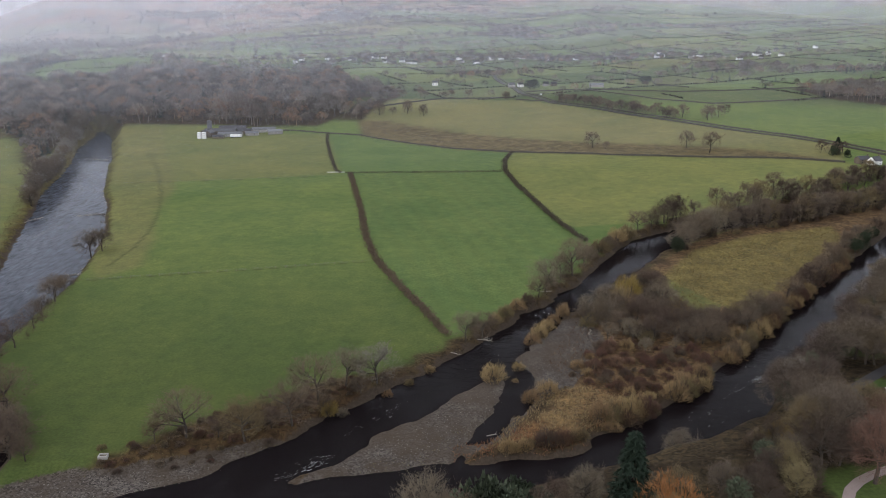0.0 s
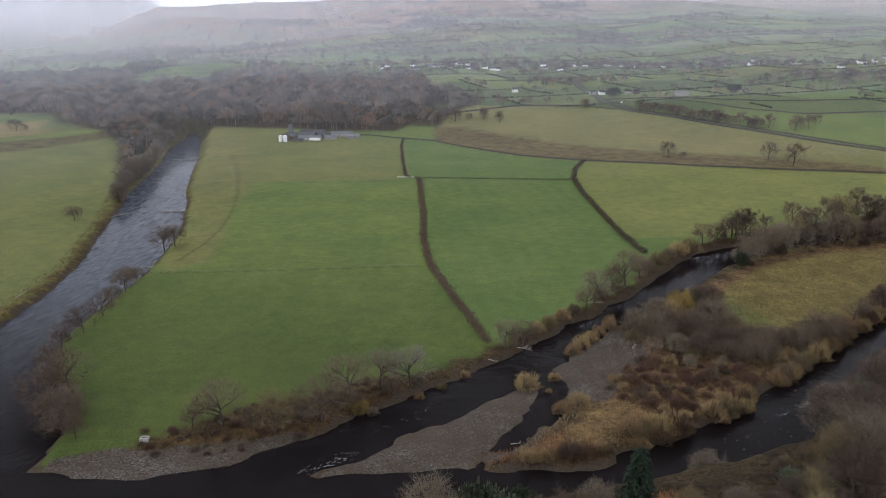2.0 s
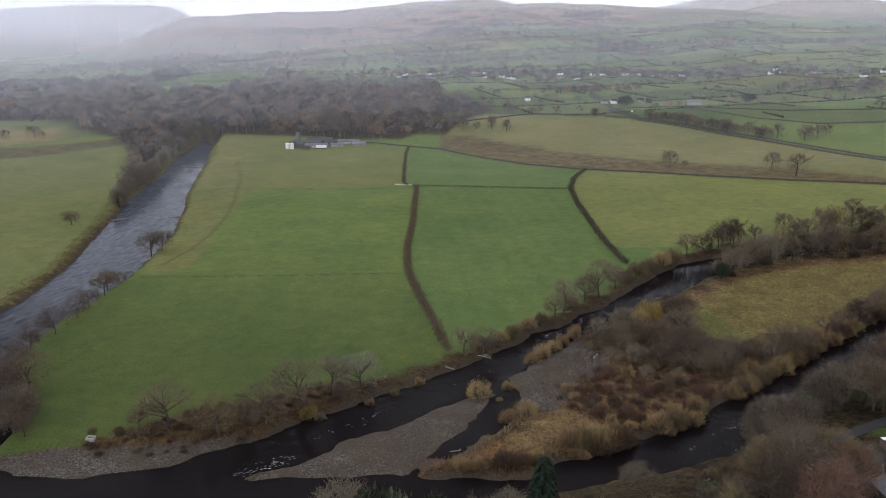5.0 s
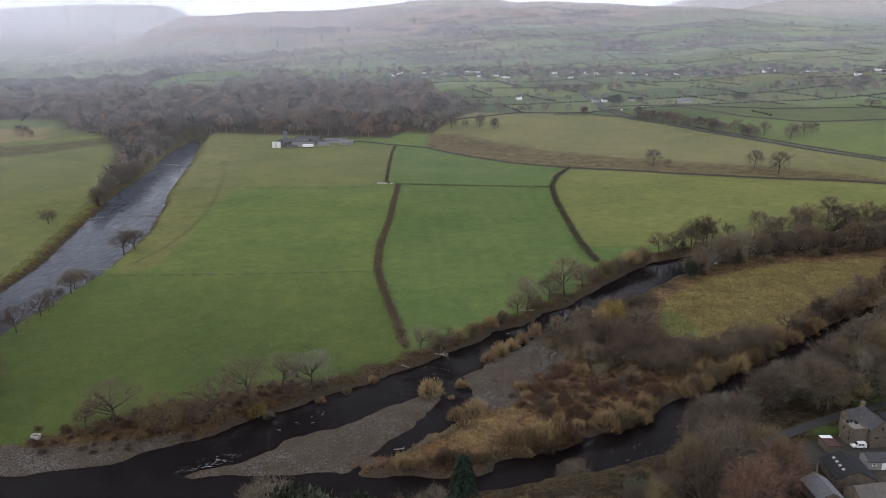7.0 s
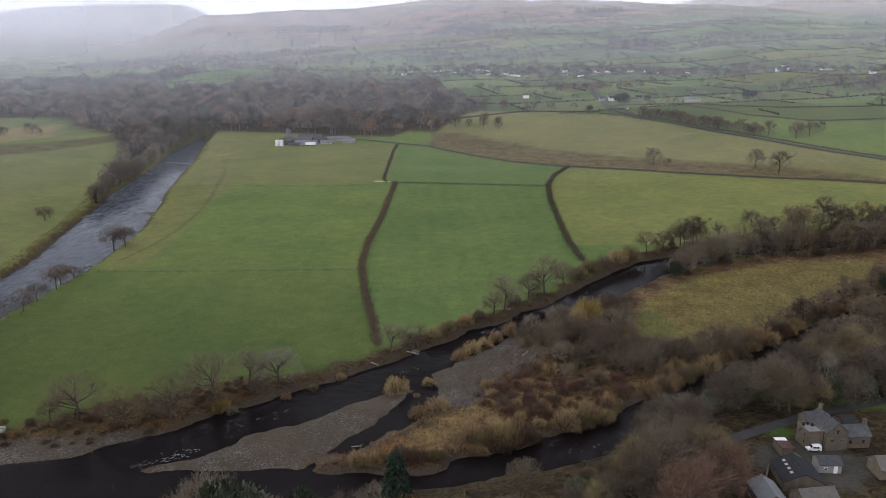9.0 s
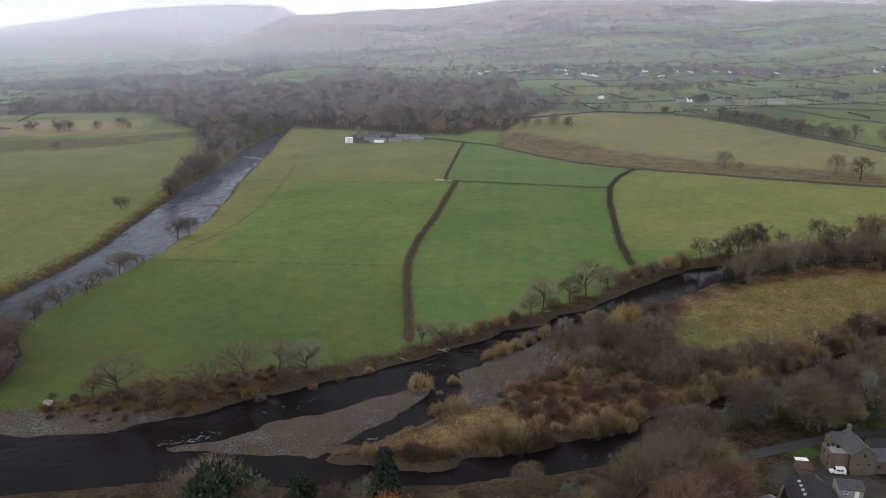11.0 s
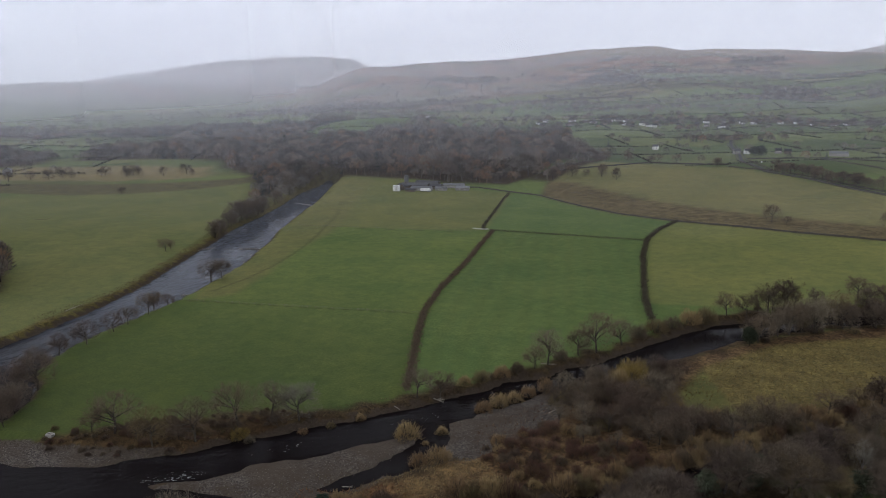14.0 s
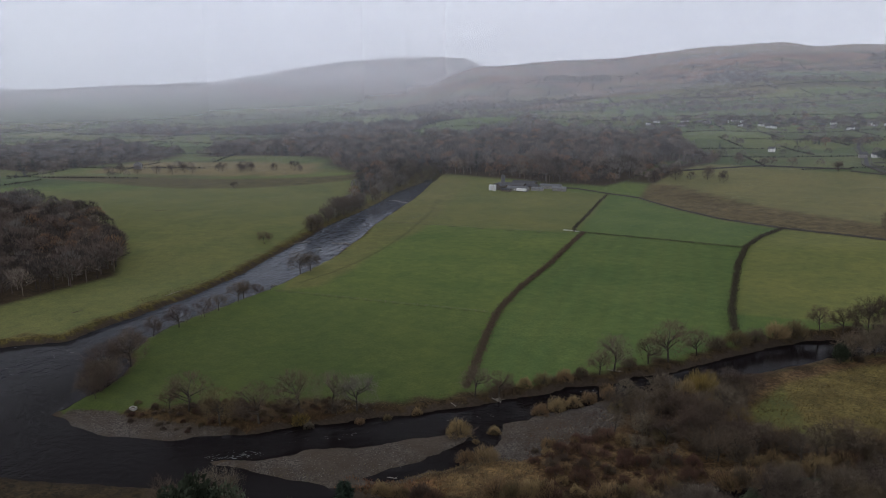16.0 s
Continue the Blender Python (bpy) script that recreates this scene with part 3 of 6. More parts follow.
# mist that hangs over the far valley, thicker with every bank
for away, alpha, low, high, western in ((560, 0.04, -10, 60, 2.0), (930, 0.07, -5, 80, 2.6), (1330, 0.08, 10, 95, 3.2), (1800, 0.095, 30, 120, 3.6), (2450, 0.11, 50, 150, 3.1), (3100, 0.12, 80, 220, 2.9), (3820, 0.28, 110, 280, 2.3)):
    me = bpy.data.meshes.new("mist_bank")
    wide, turn = math.sqrt(4950 ** 2 - away ** 2) - 150, radians(17)
    ex, ey = (math.cos(turn), math.sin(turn)), (-math.sin(turn) * away, math.cos(turn) * away)
    me.from_pydata([(ey[0] + ex[0] * u, ey[1] + ex[1] * u, z) for u, z in ((-wide, low - 30), (wide, low - 30), (wide, 1100), (-wide, 1100))], [], [(0, 1, 2, 3)])
    me.materials.append(mist_material("mist", alpha, low, high, western, away))
    tagged(new("mist_bank", me), "thin pale grey mist hanging over the valley", "mist", kind="structure")


# ---------------------------------------------------------------- plants
def mesh_of(name, verts, tris, mats, mat_index=None, smooth=False):
    verts, tris = np.asarray(verts, float).reshape(-1, 3), np.asarray(tris, np.int32).reshape(-1, 3)
    me = bpy.data.meshes.new(name)
    me.vertices.add(len(verts))
    me.vertices.foreach_set("co", verts.ravel())
    me.loops.add(tris.size)
    me.loops.foreach_set("vertex_index", tris.ravel())
    me.polygons.add(len(tris))
    me.polygons.foreach_set("loop_start", np.arange(0, tris.size, 3, dtype=np.int32))
    for m in mats:
        me.materials.append(m)
    if mat_index is not None:
        me.polygons.foreach_set("material_index", np.asarray(mat_index, np.int32))
    if smooth:
        me.polygons.foreach_set("use_smooth", np.ones(len(tris), bool))
    me.update(calc_edges=True)
    return me


def unit(v):
    v = np.asarray(v, float)
    return v / (np.linalg.norm(v) + 1e-9)


def tubes(segments, sides):
    """Tapered limbs: rows of p0, p1, r0, r1."""
    V, F = [], []
    for p0, p1, r0, r1 in segments:
        d = unit(p1 - p0)
        a = unit(np.cross(d, (0.3, 0.9, 0.1) if abs(d[2]) > 0.8 else (0, 0, 1)))
        b = np.cross(d, a)
        base = len(V)
        for k in range(sides):
            u = math.cos(6.2832 * k / sides) * a + math.sin(6.2832 * k / sides) * b
            V += [p0 + r0 * u, p1 + r1 * u]
        for k in range(sides):
            i, j = base + 2 * k, base + 2 * ((k + 1) % sides)
            F += [(i, j, i + 1), (j, j + 1, i + 1)]
    return V, F


def slivers(rs, roots, dirs, length, width):
    """Twigs: one thin triangle each, from a root along a direction."""
    n = len(roots)
    L = length * rs.uniform(0.6, 1.3, (n, 1))
    side = np.cross(dirs, rs.normal(size=(n, 3)))
    side /= np.linalg.norm(side, axis=1, keepdims=True) + 1e-9
    W = width * rs.uniform(0.7, 1.3, (n, 1))
    V = np.stack([roots - side * W / 2, roots + side * W / 2, roots + dirs * L], 1).reshape(-1, 3)
    return V, np.arange(3 * n).reshape(-1, 3)


def grow(rs, p, d, length, radius, level, plan, wood, tips):
    """One branch and all that springs from it. plan: per level (children, angle, shortening)."""
    mid = p + d * length * 0.5 + rs.normal(size=3) * length * 0.04
    d2 = unit(d + rs.normal(size=3) * 0.12 + (0, 0, 0.10 if level else 0))
    end = mid + d2 * length * 0.5
    wood.append((p, mid, radius, radius * 0.8, level))
    wood.append((mid, end, radius * 0.8, radius * 0.5, level))
    if level >= len(plan):
        tips.append((mid, d2))
        tips.append((end, d2))
        return
    count, angle, short = plan[level]
    for k in range(count):
        f = rs.uniform(0.35, 1.0) if level else 0.42 + 0.58 * (k + rs.rand()) / count
        q = p + (mid - p) * f * 2 if f < 0.5 else mid + (end - mid) * (f * 2 - 1)
        a = unit(np.cross(d2, rs.normal(size=3)))
        t = radians(angle * rs.uniform(0.6, 1.35))
        nd = unit(d2 * math.cos(t) + a * math.sin(t) + (0, 0, 0.14))
        grow(rs, q, nd, length * short * rs.uniform(0.7, 1.2), radius * 0.52, level + 1, plan, wood, tips)


def tree_meshes(seed, height, spread=1.0, twigs=1500, width=0.09, plan=None, low=0.0):
    """Trunk mesh data and crown mesh data of a leafless tree."""
    rs = np.random.RandomState(seed)
    wood, tips = [], []
    plan = plan or ((9, 58 * spread, 0.74), (5, 44, 0.56), (4, 42, 0.6))
    grow(rs, np.zeros(3), unit((rs.uniform(-0.08, 0.08), rs.uniform(-0.08, 0.08), 1)), height * 0.5, height * 0.024, 0, plan, wood, tips)
    P = np.array([w[1] for w in wood])
    k = height / P[:, 2].max() * 0.96
    wood = [(a * k, b * k, r0, r1, lv) for a, b, r0, r1, lv in wood]
    big = [w[:4] for w in wood if w[4] <= 1]
    a0, f0 = tubes(big, 5)
    small = [w[:4] for w in wood if w[4] > 1]
    a1, f1 = tubes([(p, q, max(r, 0.03), max(s, 0.02)) for p, q, r, s in small], 3)
    T = np.array([t[0] for t in tips]) * k
    D = np.array([t[1] for t in tips])
    pick = rs.randint(0, len(T), int(twigs * 0.45))
    m = len(pick)
    dirs = D[pick] + rs.normal(size=(m, 3)) * 0.8 + (0, 0, 0.12)
    root = T[pick] + rs.normal(size=(m, 3)) * height * 0.03
    # the fine outer shoots, which close the crown into a dome
    m = twigs - m
    n = rs.normal(size=(m, 3))
    n /= np.linalg.norm(n, axis=1, keepdims=True)
    n[:, 2] = np.where(n[:, 2] < -0.8, -n[:, 2], n[:, 2])
    th = np.arctan2(n[:, 1], n[:, 0])
    lump = (1 + 0.14 * np.sin(3 * th + seed) * np.cos(2.2 * n[:, 2] + seed) + 0.1 * np.sin(7 * th + 5 * n[:, 2])) * rs.uniform(0.45, 1.0, m) ** 0.4
    shell = n * lump[:, None] * (0.43 * height * spread, 0.43 * height * spread, (0.41 + low) * height) + (0, 0, (0.55 - low) * height)
    root = np.concatenate([root, shell])
    dirs = np.concatenate([dirs, n + rs.normal(size=(m, 3)) * 0.85 + (0, 0, 0.3)])
    dirs /= np.linalg.norm(dirs, axis=1, keepdims=True)
    V, F = slivers(rs, root, dirs, height * 0.072, width)
    crown_v = np.concatenate([np.array(a1), V])
    crown_f = np.concatenate([np.array(f1), F + len(a1)])
    return (np.array(a0), np.array(f0)), (crown_v, crown_f)


def shrub_meshes(seed, height, spread, twigs, width):
    """Stems from one stool, closing into a dome of fine shoots."""
    rs = np.random.RandomState(seed)
    stems = []
    ends = []
    for k in range(16):
        az, out = rs.uniform(0, 6.283), rs.uniform(0.1, 0.62) * spread
        e = np.array((math.cos(az) * out, math.sin(az) * out, height * rs.uniform(0.45, 0.75)))
        stems.append((np.array((math.cos(az), math.sin(az), 0)) * 0.25 * spread * rs.uniform(0, 1), e, 0.09, 0.04))
        ends.append(e)
    a0, f0 = tubes(stems, 4)
    th, u = rs.uniform(0, 6.283, twigs), rs.uniform(0.02, 1, twigs)
    rad = rs.uniform(0.35, 1.0, twigs) ** 0.5
    lump = 1 + 0.16 * np.sin(th * 3 + seed) + 0.12 * np.sin(th * 5 + u * 6)
    root = np.stack([np.cos(th) * np.sqrt(1 - u * u) * spread * rad * lump, np.sin(th) * np.sqrt(1 - u * u) * spread * rad * lump, u * height * 0.82 * rad * lump + 0.1], 1)
    dirs = root * (1 / spread, 1 / spread, 0.7 / height) + (0, 0, 0.9) + rs.normal(size=(twigs, 3)) * 0.35
    dirs /= np.linalg.norm(dirs, axis=1, keepdims=True)
    V, F = slivers(rs, root, dirs, height * 0.24, width)
    return (np.array(a0), np.array(f0)), (V, F)


def evergreen_meshes(seed, height, spread, leaves, size):
    """A dense dark crown of leaf clumps on a few limbs."""
    rs = np.random.RandomState(seed)
    wood = [(np.zeros(3), np.array((0, 0, height * 0.6)), 0.3, 0.15)]
    lumps = []
    for k in range(14):
        az, z = rs.uniform(0, 6.283), rs.uniform(0.3, 0.88) * height
        out = spread * rs.uniform(0.2, 0.75) * (1.15 - z / height)
        c = np.array((math.cos(az) * out, math.sin(az) * out, z))
        wood.append((np.array((0, 0, z * 0.6)), c, 0.12, 0.04))
        lumps.append((c, spread * rs.uniform(0.35, 0.6)))
    a0, f0 = tubes(wood, 5)
    ids = rs.randint(0, len(lumps), leaves)
    n = rs.normal(size=(leaves, 3))
    n /= np.linalg.norm(n, axis=1, keepdims=True)
    root = np.array([lumps[i][0] for i in ids]) + n * np.array([lumps[i][1] for i in ids])[:, None] * rs.uniform(0.75, 1.05, (leaves, 1)) * (1, 1, 0.85)
    dirs = n + rs.normal(size=(leaves, 3)) * 0.6 + (0, 0, 0.2)
    dirs /= np.linalg.norm(dirs, axis=1, keepdims=True)
    V, F = slivers(rs, root, dirs, size, size * 0.9)
    return (np.array(a0), np.array(f0)), (V, F)


def conifer_meshes(seed, height, spread):
    """A spruce: whorls of drooping boughs hung with needles."""
    rs = np.random.RandomState(seed)
    wood = [(np.zeros(3), np.array((0, 0, height)), height * 0.018, 0.02)]
    roots, dirs = [], []
    for k in range(34):
        f = 0.06 + 0.93 * k / 34
        reach = spread * (1 - f) ** 0.85 * (0.85 + 0.3 * rs.rand()) + 0.25
        for j in range(9):
            az = rs.uniform(0, 6.283)
            o = np.array((math.cos(az), math.sin(az), 0))
            p0 = np.array((0, 0, f * height))
            p1 = p0 + o * reach * rs.uniform(0.8, 1.1) + (0, 0, -reach * 0.22)
            if j % 3 == 0:
                wood.append((p0, p1, 0.05, 0.015))
            for s in np.linspace(0.25, 1, 7):
                for side in (-1, 1):
                    q = p0 + (p1 - p0) * s
                    d = unit(o * 0.7 + np.cross(o, (0, 0, side)) * 0.8 + (0, 0, -0.45) + rs.normal(size=3) * 0.25)
                    roots.append(q)
                    dirs.append(d)
    a0, f0 = tubes(wood, 5)
    V, F = slivers(rs, np.array(roots), np.array(dirs), height * 0.045 + 0.25, 0.34)
    return (np.array(a0), np.array(f0)), (V, F)


bark = plain("bark", (0.075, 0.062, 0.05), 0.95, 0.8, 0.3, 6, per_object=0.25)
pale_bark = plain("pale_bark", (0.30, 0.28, 0.26), 0.9, 0.8, 0.3, 6)
TWIGS = {
    "brown": plain("brown_twigs", (0.128, 0.093, 0.066), 0.95, 3, 0.25, 4, per_object=0.3, relief=0),
    "grey": plain("grey_twigs", (0.165, 0.132, 0.095), 0.95, 3, 0.25, 4, per_object=0.25, relief=0),
    "dark": plain("dark_twigs", (0.095, 0.07, 0.05), 0.95, 3, 0.25, 4, per_object=0.25, relief=0),
    "tan": plain("tan_shoots", (0.31, 0.215, 0.112), 0.95, 2, 0.25, 4, per_object=0.2, relief=0),
    "yellow": plain("yellow_leaves", (0.27, 0.19, 0.058), 0.9, 2, 0.25, 4, per_object=0.15, relief=0),
    "orange": plain("orange_leaves", (0.25, 0.1, 0.04), 0.9, 2, 0.25, 4, per_object=0.2, relief=0),
    "rust": plain("rust_stems", (0.125, 0.072, 0.05), 0.95, 2, 0.3, 4, per_object=0.2, relief=0),
    "pale": plain("pale_lichen_twigs", (0.25, 0.225, 0.18), 0.95, 2, 0.25, 4, per_object=0.15, relief=0),
    "green": plain("dark_evergreen", (0.036, 0.048, 0.026), 0.8, 2, 0.3, 4, per_object=0.25, relief=0),
    "sage": plain("grey_green_leaves", (0.085, 0.098, 0.06), 0.85, 2, 0.3, 4, per_object=0.2, relief=0),
    "spruce": plain("spruce_needles", (0.018, 0.03, 0.018), 0.8, 2, 0.3, 4, per_object=0.2, relief=0),
    "umber": plain("umber_twigs", (0.115, 0.088, 0.066), 0.95, 3, 0.3, 4, per_object=0.25, relief=0),
    "russet": plain("russet_twigs", (0.165, 0.095, 0.068), 0.95, 3, 0.3, 4, per_object=0.2, relief=0),
    "olive": plain("olive_shoots", (0.17, 0.13, 0.068), 0.95, 2, 0.25, 4, per_object=0.25, relief=0),
}
SHAPES = {}
for i in range(5):
    SHAPES["bare", i] = tree_meshes(100 + i, 12, 0.9 + 0.07 * i, 2000, 0.085)
for i in range(3):
    SHAPES["shrub", i] = shrub_meshes(200 + i, 5, 3.4, 1300, 0.10)
for i in range(2):
    SHAPES["evergreen", i] = evergreen_meshes(300 + i, 9, 4.2, 1900, 0.55)
for i in range(2):
    SHAPES["conifer", i] = conifer_meshes(400 + i, 16, 4.2)
for i in range(3):
    SHAPES["tall", i] = tree_meshes(130 + i, 20, 0.74 + 0.06 * i, 5200, 0.075, plan=((11, 52, 0.7), (6, 44, 0.58), (4, 42, 0.6)), low=0.04)
PLANT_DATA = {}
WORDS = {"brown": "brown", "grey": "grey-brown", "dark": "dark", "tan": "tan", "yellow": "yellow-leaved", "orange": "orange-leaved", "rust": "rust-red", "pale": "pale lichened",
         "green": "dark green", "sage": "grey-green", "spruce": "dark green", "olive": "olive-brown", "umber": "dark brown", "russet": "russet"}
KINDS = {"tall": ("tree", "tall leafless {} tree on {}", "riverside trees"), "bare": ("tree", "leafless {} tree with fine twigs on {}", "riverside trees"), "shrub": ("shrub", "dense {} winter shrub growing on {}", "riverside shrubs"),
         "evergreen": ("tree", "dense {} evergreen tree on {}", "evergreens"), "conifer": ("conifer", "tall {} spruce on {}", "spruces")}
MASS = []


def plant(kind, x, y, height, twig="brown", where="the river bank", spread=1.0, shape=None, trunk=None):
    """One tree or shrub with its trunk and crown, standing on the ground."""
    rnd = random.random()
    if kind in ("bare", "shrub") and (y > 440 or x > 175 or y < 60) and not trunk and shape is None:
        MASS.append((kind, x, y, height, twig, spread, rnd))
        return None
    n = {"bare": 5, "tall": 3, "shrub": 3, "evergreen": 2, "conifer": 2}[kind]
    i = int(rnd * n) if shape is None else shape
    key = (kind, i, twig, trunk)
    if key not in PLANT_DATA:
        (tv, tf), (cv, cf) = SHAPES[kind, i]
        PLANT_DATA[key] = (mesh_of("stem", tv, tf, [trunk or bark]), mesh_of("crown", cv, cf, [TWIGS[twig]]))
    base = {"bare": 12, "tall": 20, "shrub": 5, "evergreen": 9, "conifer": 16}[kind]
    s = height / base
    name, label, group = KINDS[kind]
    root = new(name)
    root.matrix_basis = Matrix.LocRotScale((x, y, float(ground_z(x, y)) - 0.15), Euler((0, 0, random.uniform(0, 6.283))), (s * spread, s * spread, s))
    tagged(root, label.format(WORDS[twig], where), "shrub" if kind == "shrub" else "tree", group)
    for part_name, me in zip(("trunk" if kind != "shrub" else "stool", "crown"), PLANT_DATA[key]):
        o = new(part_name, me)
        o.parent = root
    return root


def scatter(poly, gap, seed, clear=None):
    """Jittered points in a polygon of the plan."""
    rs = np.random.RandomState(seed)
    px, py = [p[0] for p in poly], [p[1] for p in poly]
    gx, gy = np.meshgrid(np.arange(min(px), max(px), gap), np.arange(min(py), max(py), gap))
    x, y = gx.ravel() + rs.uniform(-0.45, 0.45, gx.size) * gap, gy.ravel() + rs.uniform(-0.45, 0.45, gx.size) * gap
    ok = inside(x, y, tuple(poly)) & (off_river(x, y) > 3.0)
    if clear is not None:
        ok &= clear(x, y)
    return x[ok], y[ok], rs


def along(line, gap, jitter, seed):
    rs = np.random.RandomState(seed)
    pts = []
    for a, b in zip(line, line[1:]):
        n = max(1, int(math.dist(a[:2], b[:2]) / gap))
        for k in range(n):
            f = (k + rs.uniform(0.1, 0.9)) / n
            pts.append((a[0] + f * (b[0] - a[0]) + rs.normal() * jitter, a[1] + f * (b[1] - a[1]) + rs.normal() * jitter))
    return pts, rs


FAR = []
for i in range(4):
    rs_ = np.random.RandomState(500 + i)
    n_ = 230
    th, u = rs_.uniform(0, 6.283, n_), rs_.uniform(-0.35, 1, n_)
    rr = np.sqrt(np.clip(1 - u * u, 0, 1)) * rs_.uniform(0.3, 1, n_) ** 0.5 * (1 + 0.2 * np.sin(3 * th + i))
    root = np.stack([np.cos(th) * rr * 0.36, np.sin(th) * rr * 0.36, 0.52 + 0.36 * u], 1)
    dr = root - (0, 0, 0.35) + rs_.normal(size=(n_, 3)) * 0.12 + (0, 0, 0.08)
    dr /= np.linalg.norm(dr, axis=1, keepdims=True)
    V, F = slivers(rs_, root, dr, 0.15, 0.025)
    tv, tf = tubes([(np.array((0, 0, -0.05)), np.array((0, 0, 0.5)), 0.022, 0.012)], 3)
    FAR.append((np.concatenate([np.array(tv), V]), np.concatenate([np.array(tf), F + len(tv)])))
FIR = []
for i in range(2):
    rs_ = np.random.RandomState(520 + i)
    n_ = 130
    f = rs_.uniform(0.05, 0.98, n_)
    th = rs_.uniform(0, 6.283, n_)
    o = np.stack([np.cos(th), np.sin(th), np.zeros(n_)], 1)
    root = o * (0.05 * (1 - f))[:, None] + f[:, None] * (0, 0, 1)
    dr = o + (0, 0, -0.35)
    dr /= np.linalg.norm(dr, axis=1, keepdims=True)
    side = np.cross(dr, (0, 0, 1.0))
    L = (0.03 + 0.24 * (1 - f))[:, None]
    V = np.stack([root - side * L * 0.3, root + side * L * 0.3, root + dr * L], 1).reshape(-1, 3)
    FIR.append((V, np.arange(3 * n_).reshape(-1, 3)))


def wood_of(name, x, y, heights, mats, mat_of, label, category, shapes=FAR, broad=1.15, seed=0):
    """Many distant trees as one mass of real twigs."""
    rs = np.random.RandomState(seed)
    V, F, M, base = [], [], [], 0
    z = ground_z(x, y)
    for k in range(len(x)):
        v, f = shapes[k % len(shapes)] if not isinstance(shapes, dict) else shapes[mat_of[k]][k % len(shapes[mat_of[k]])]
        a, h = rs.uniform(0, 6.283), heights[k]
        c, s = math.cos(a), math.sin(a)
        w = h * broad * rs.uniform(0.85, 1.2)
        V.append(np.stack([x[k] + w * (v[:, 0] * c - v[:, 1] * s), y[k] + w * (v[:, 0] * s + v[:, 1] * c), z[k] + h * v[:, 2]], 1))
        F.append(f + base)
        M.append(np.full(len(f), mat_of[k]))
        base += len(v)
    if not V:
        return None
    me = mesh_of(name, np.concatenate(V), np.concatenate(F), mats, np.concatenate(M))
    return tagged(new(name, me), label, category, kind="stuff")


def hedge_line(name, line, height, width, per_m, mat, label, seed, kind="", gaps=0.0, category="hedge"):
    """A hedge or overgrown wall: a thicket of short shoots along a line of the plan."""
    rs = np.random.RandomState(seed)
    roots = []
    for a, b in zip(line, line[1:]):
        n = int(math.dist(a, b) * per_m)
        t = rs.rand(n)
        t = t[np.sin(t * math.dist(a, b) * 0.23 + seed) > -1 + gaps]
        roots.append(np.stack([a[0] + t * (b[0] - a[0]), a[1] + t * (b[1] - a[1])], 1))
    R = np.concatenate(roots)
    n = len(R)
    tall = height * (0.75 + 0.3 * np.sin(R[:, 0] * 0.35 + R[:, 1] * 0.21) ** 2 + 0.25 * rs.rand(n))
    R = R + rs.normal(size=(n, 2)) * width * 0.3
    z = ground_z(R[:, 0], R[:, 1]) + rs.rand(n) ** 0.8 * tall * 0.75
    dirs = rs.normal(size=(n, 3)) * 0.8 + (0, 0, 0.7)
    dirs /= np.linalg.norm(dirs, axis=1, keepdims=True)
    V, F = slivers(rs, np.column_stack([R, z]), dirs, height * 0.5, height * 0.17)
    return tagged(new(name, mesh_of(name, V, F, [mat])), label, category, "field hedges", kind)


def plant_mass():
    """The rest of the trees and shrubs, too many and too far off to be counted, as one object for each colour."""
    lighter = {("bare", i): tree_meshes(600 + i, 12, 0.86 + 0.06 * i, 1700, 0.16, plan=((6, 50, 0.6), (4, 44, 0.56)), low=0.05) for i in range(4)}
    lighter.update({("shrub", i): shrub_meshes(620 + i, 5, 3.4, 420, 0.2) for i in range(2)})
    groups = {}
    for kind, x, y, h, twig, spread, rnd in MASS:
        groups.setdefault((kind, twig), []).append((x, y, h, spread, rnd))
    for (kind, twig), rows in groups.items():
        V, F, M, base = [], [], [], 0
        for x, y, h, spread, rnd in rows:
            (tv, tf), (cv, cf) = lighter[kind, int(rnd * (4 if kind == "bare" else 2))]
            s = h / (12 if kind == "bare" else 5)
            c, q = math.cos(rnd * 50) * s * spread, math.sin(rnd * 50) * s * spread
            v = np.concatenate([tv, cv])
            V.append(np.stack([x + v[:, 0] * c - v[:, 1] * q, y + v[:, 0] * q + v[:, 1] * c, float(ground_z(x, y)) - 0.15 + v[:, 2] * s], 1))
            F += [tf + base, cf + base + len(tv)]
            M += [np.zeros(len(tf)), np.ones(len(cf))]
            base += len(v)
        me = mesh_of("trees", np.concatenate(V), np.concatenate(F), [bark, TWIGS[twig]], np.concatenate(M))
        tagged(new("riverside_trees" if kind == "bare" else "riverside_shrubs", me), "leafless " + WORDS[twig] + " growth along banks and lanes", "trees", kind="stuff")


# ---------------------------------------------------------------- planting, from the rivers outwards
hedge_twigs = plain("hedge_twigs", (0.135, 0.098, 0.068), 0.95, 4, 0.3, 2, relief=0, island=0.3)
hedge_dark = plain("dark_hedge", (0.085, 0.073, 0.050), 0.95, 4, 0.3, 2, relief=0, island=0.3)
hedge_line("hedge", HEDGE_MAIN, 1.9, 3.8, 40, hedge_twigs, "long brown leafless hedge between two green pastures", 1)
hedge_line("hedge", HEDGE_NORTH, 1.8, 3.0, 22, hedge_dark, "dark leafless hedge running up to the farm", 2)
hedge_line("hedge", HEDGE_CROSS, 1.8, 2.0, 16, hedge_dark, "dark straight hedge across the pasture", 3)
hedge_line("hedge", HEDGE_EAST, 2.3, 3.6, 30, hedge_dark, "thick dark hedge beside a yellowish field", 4)

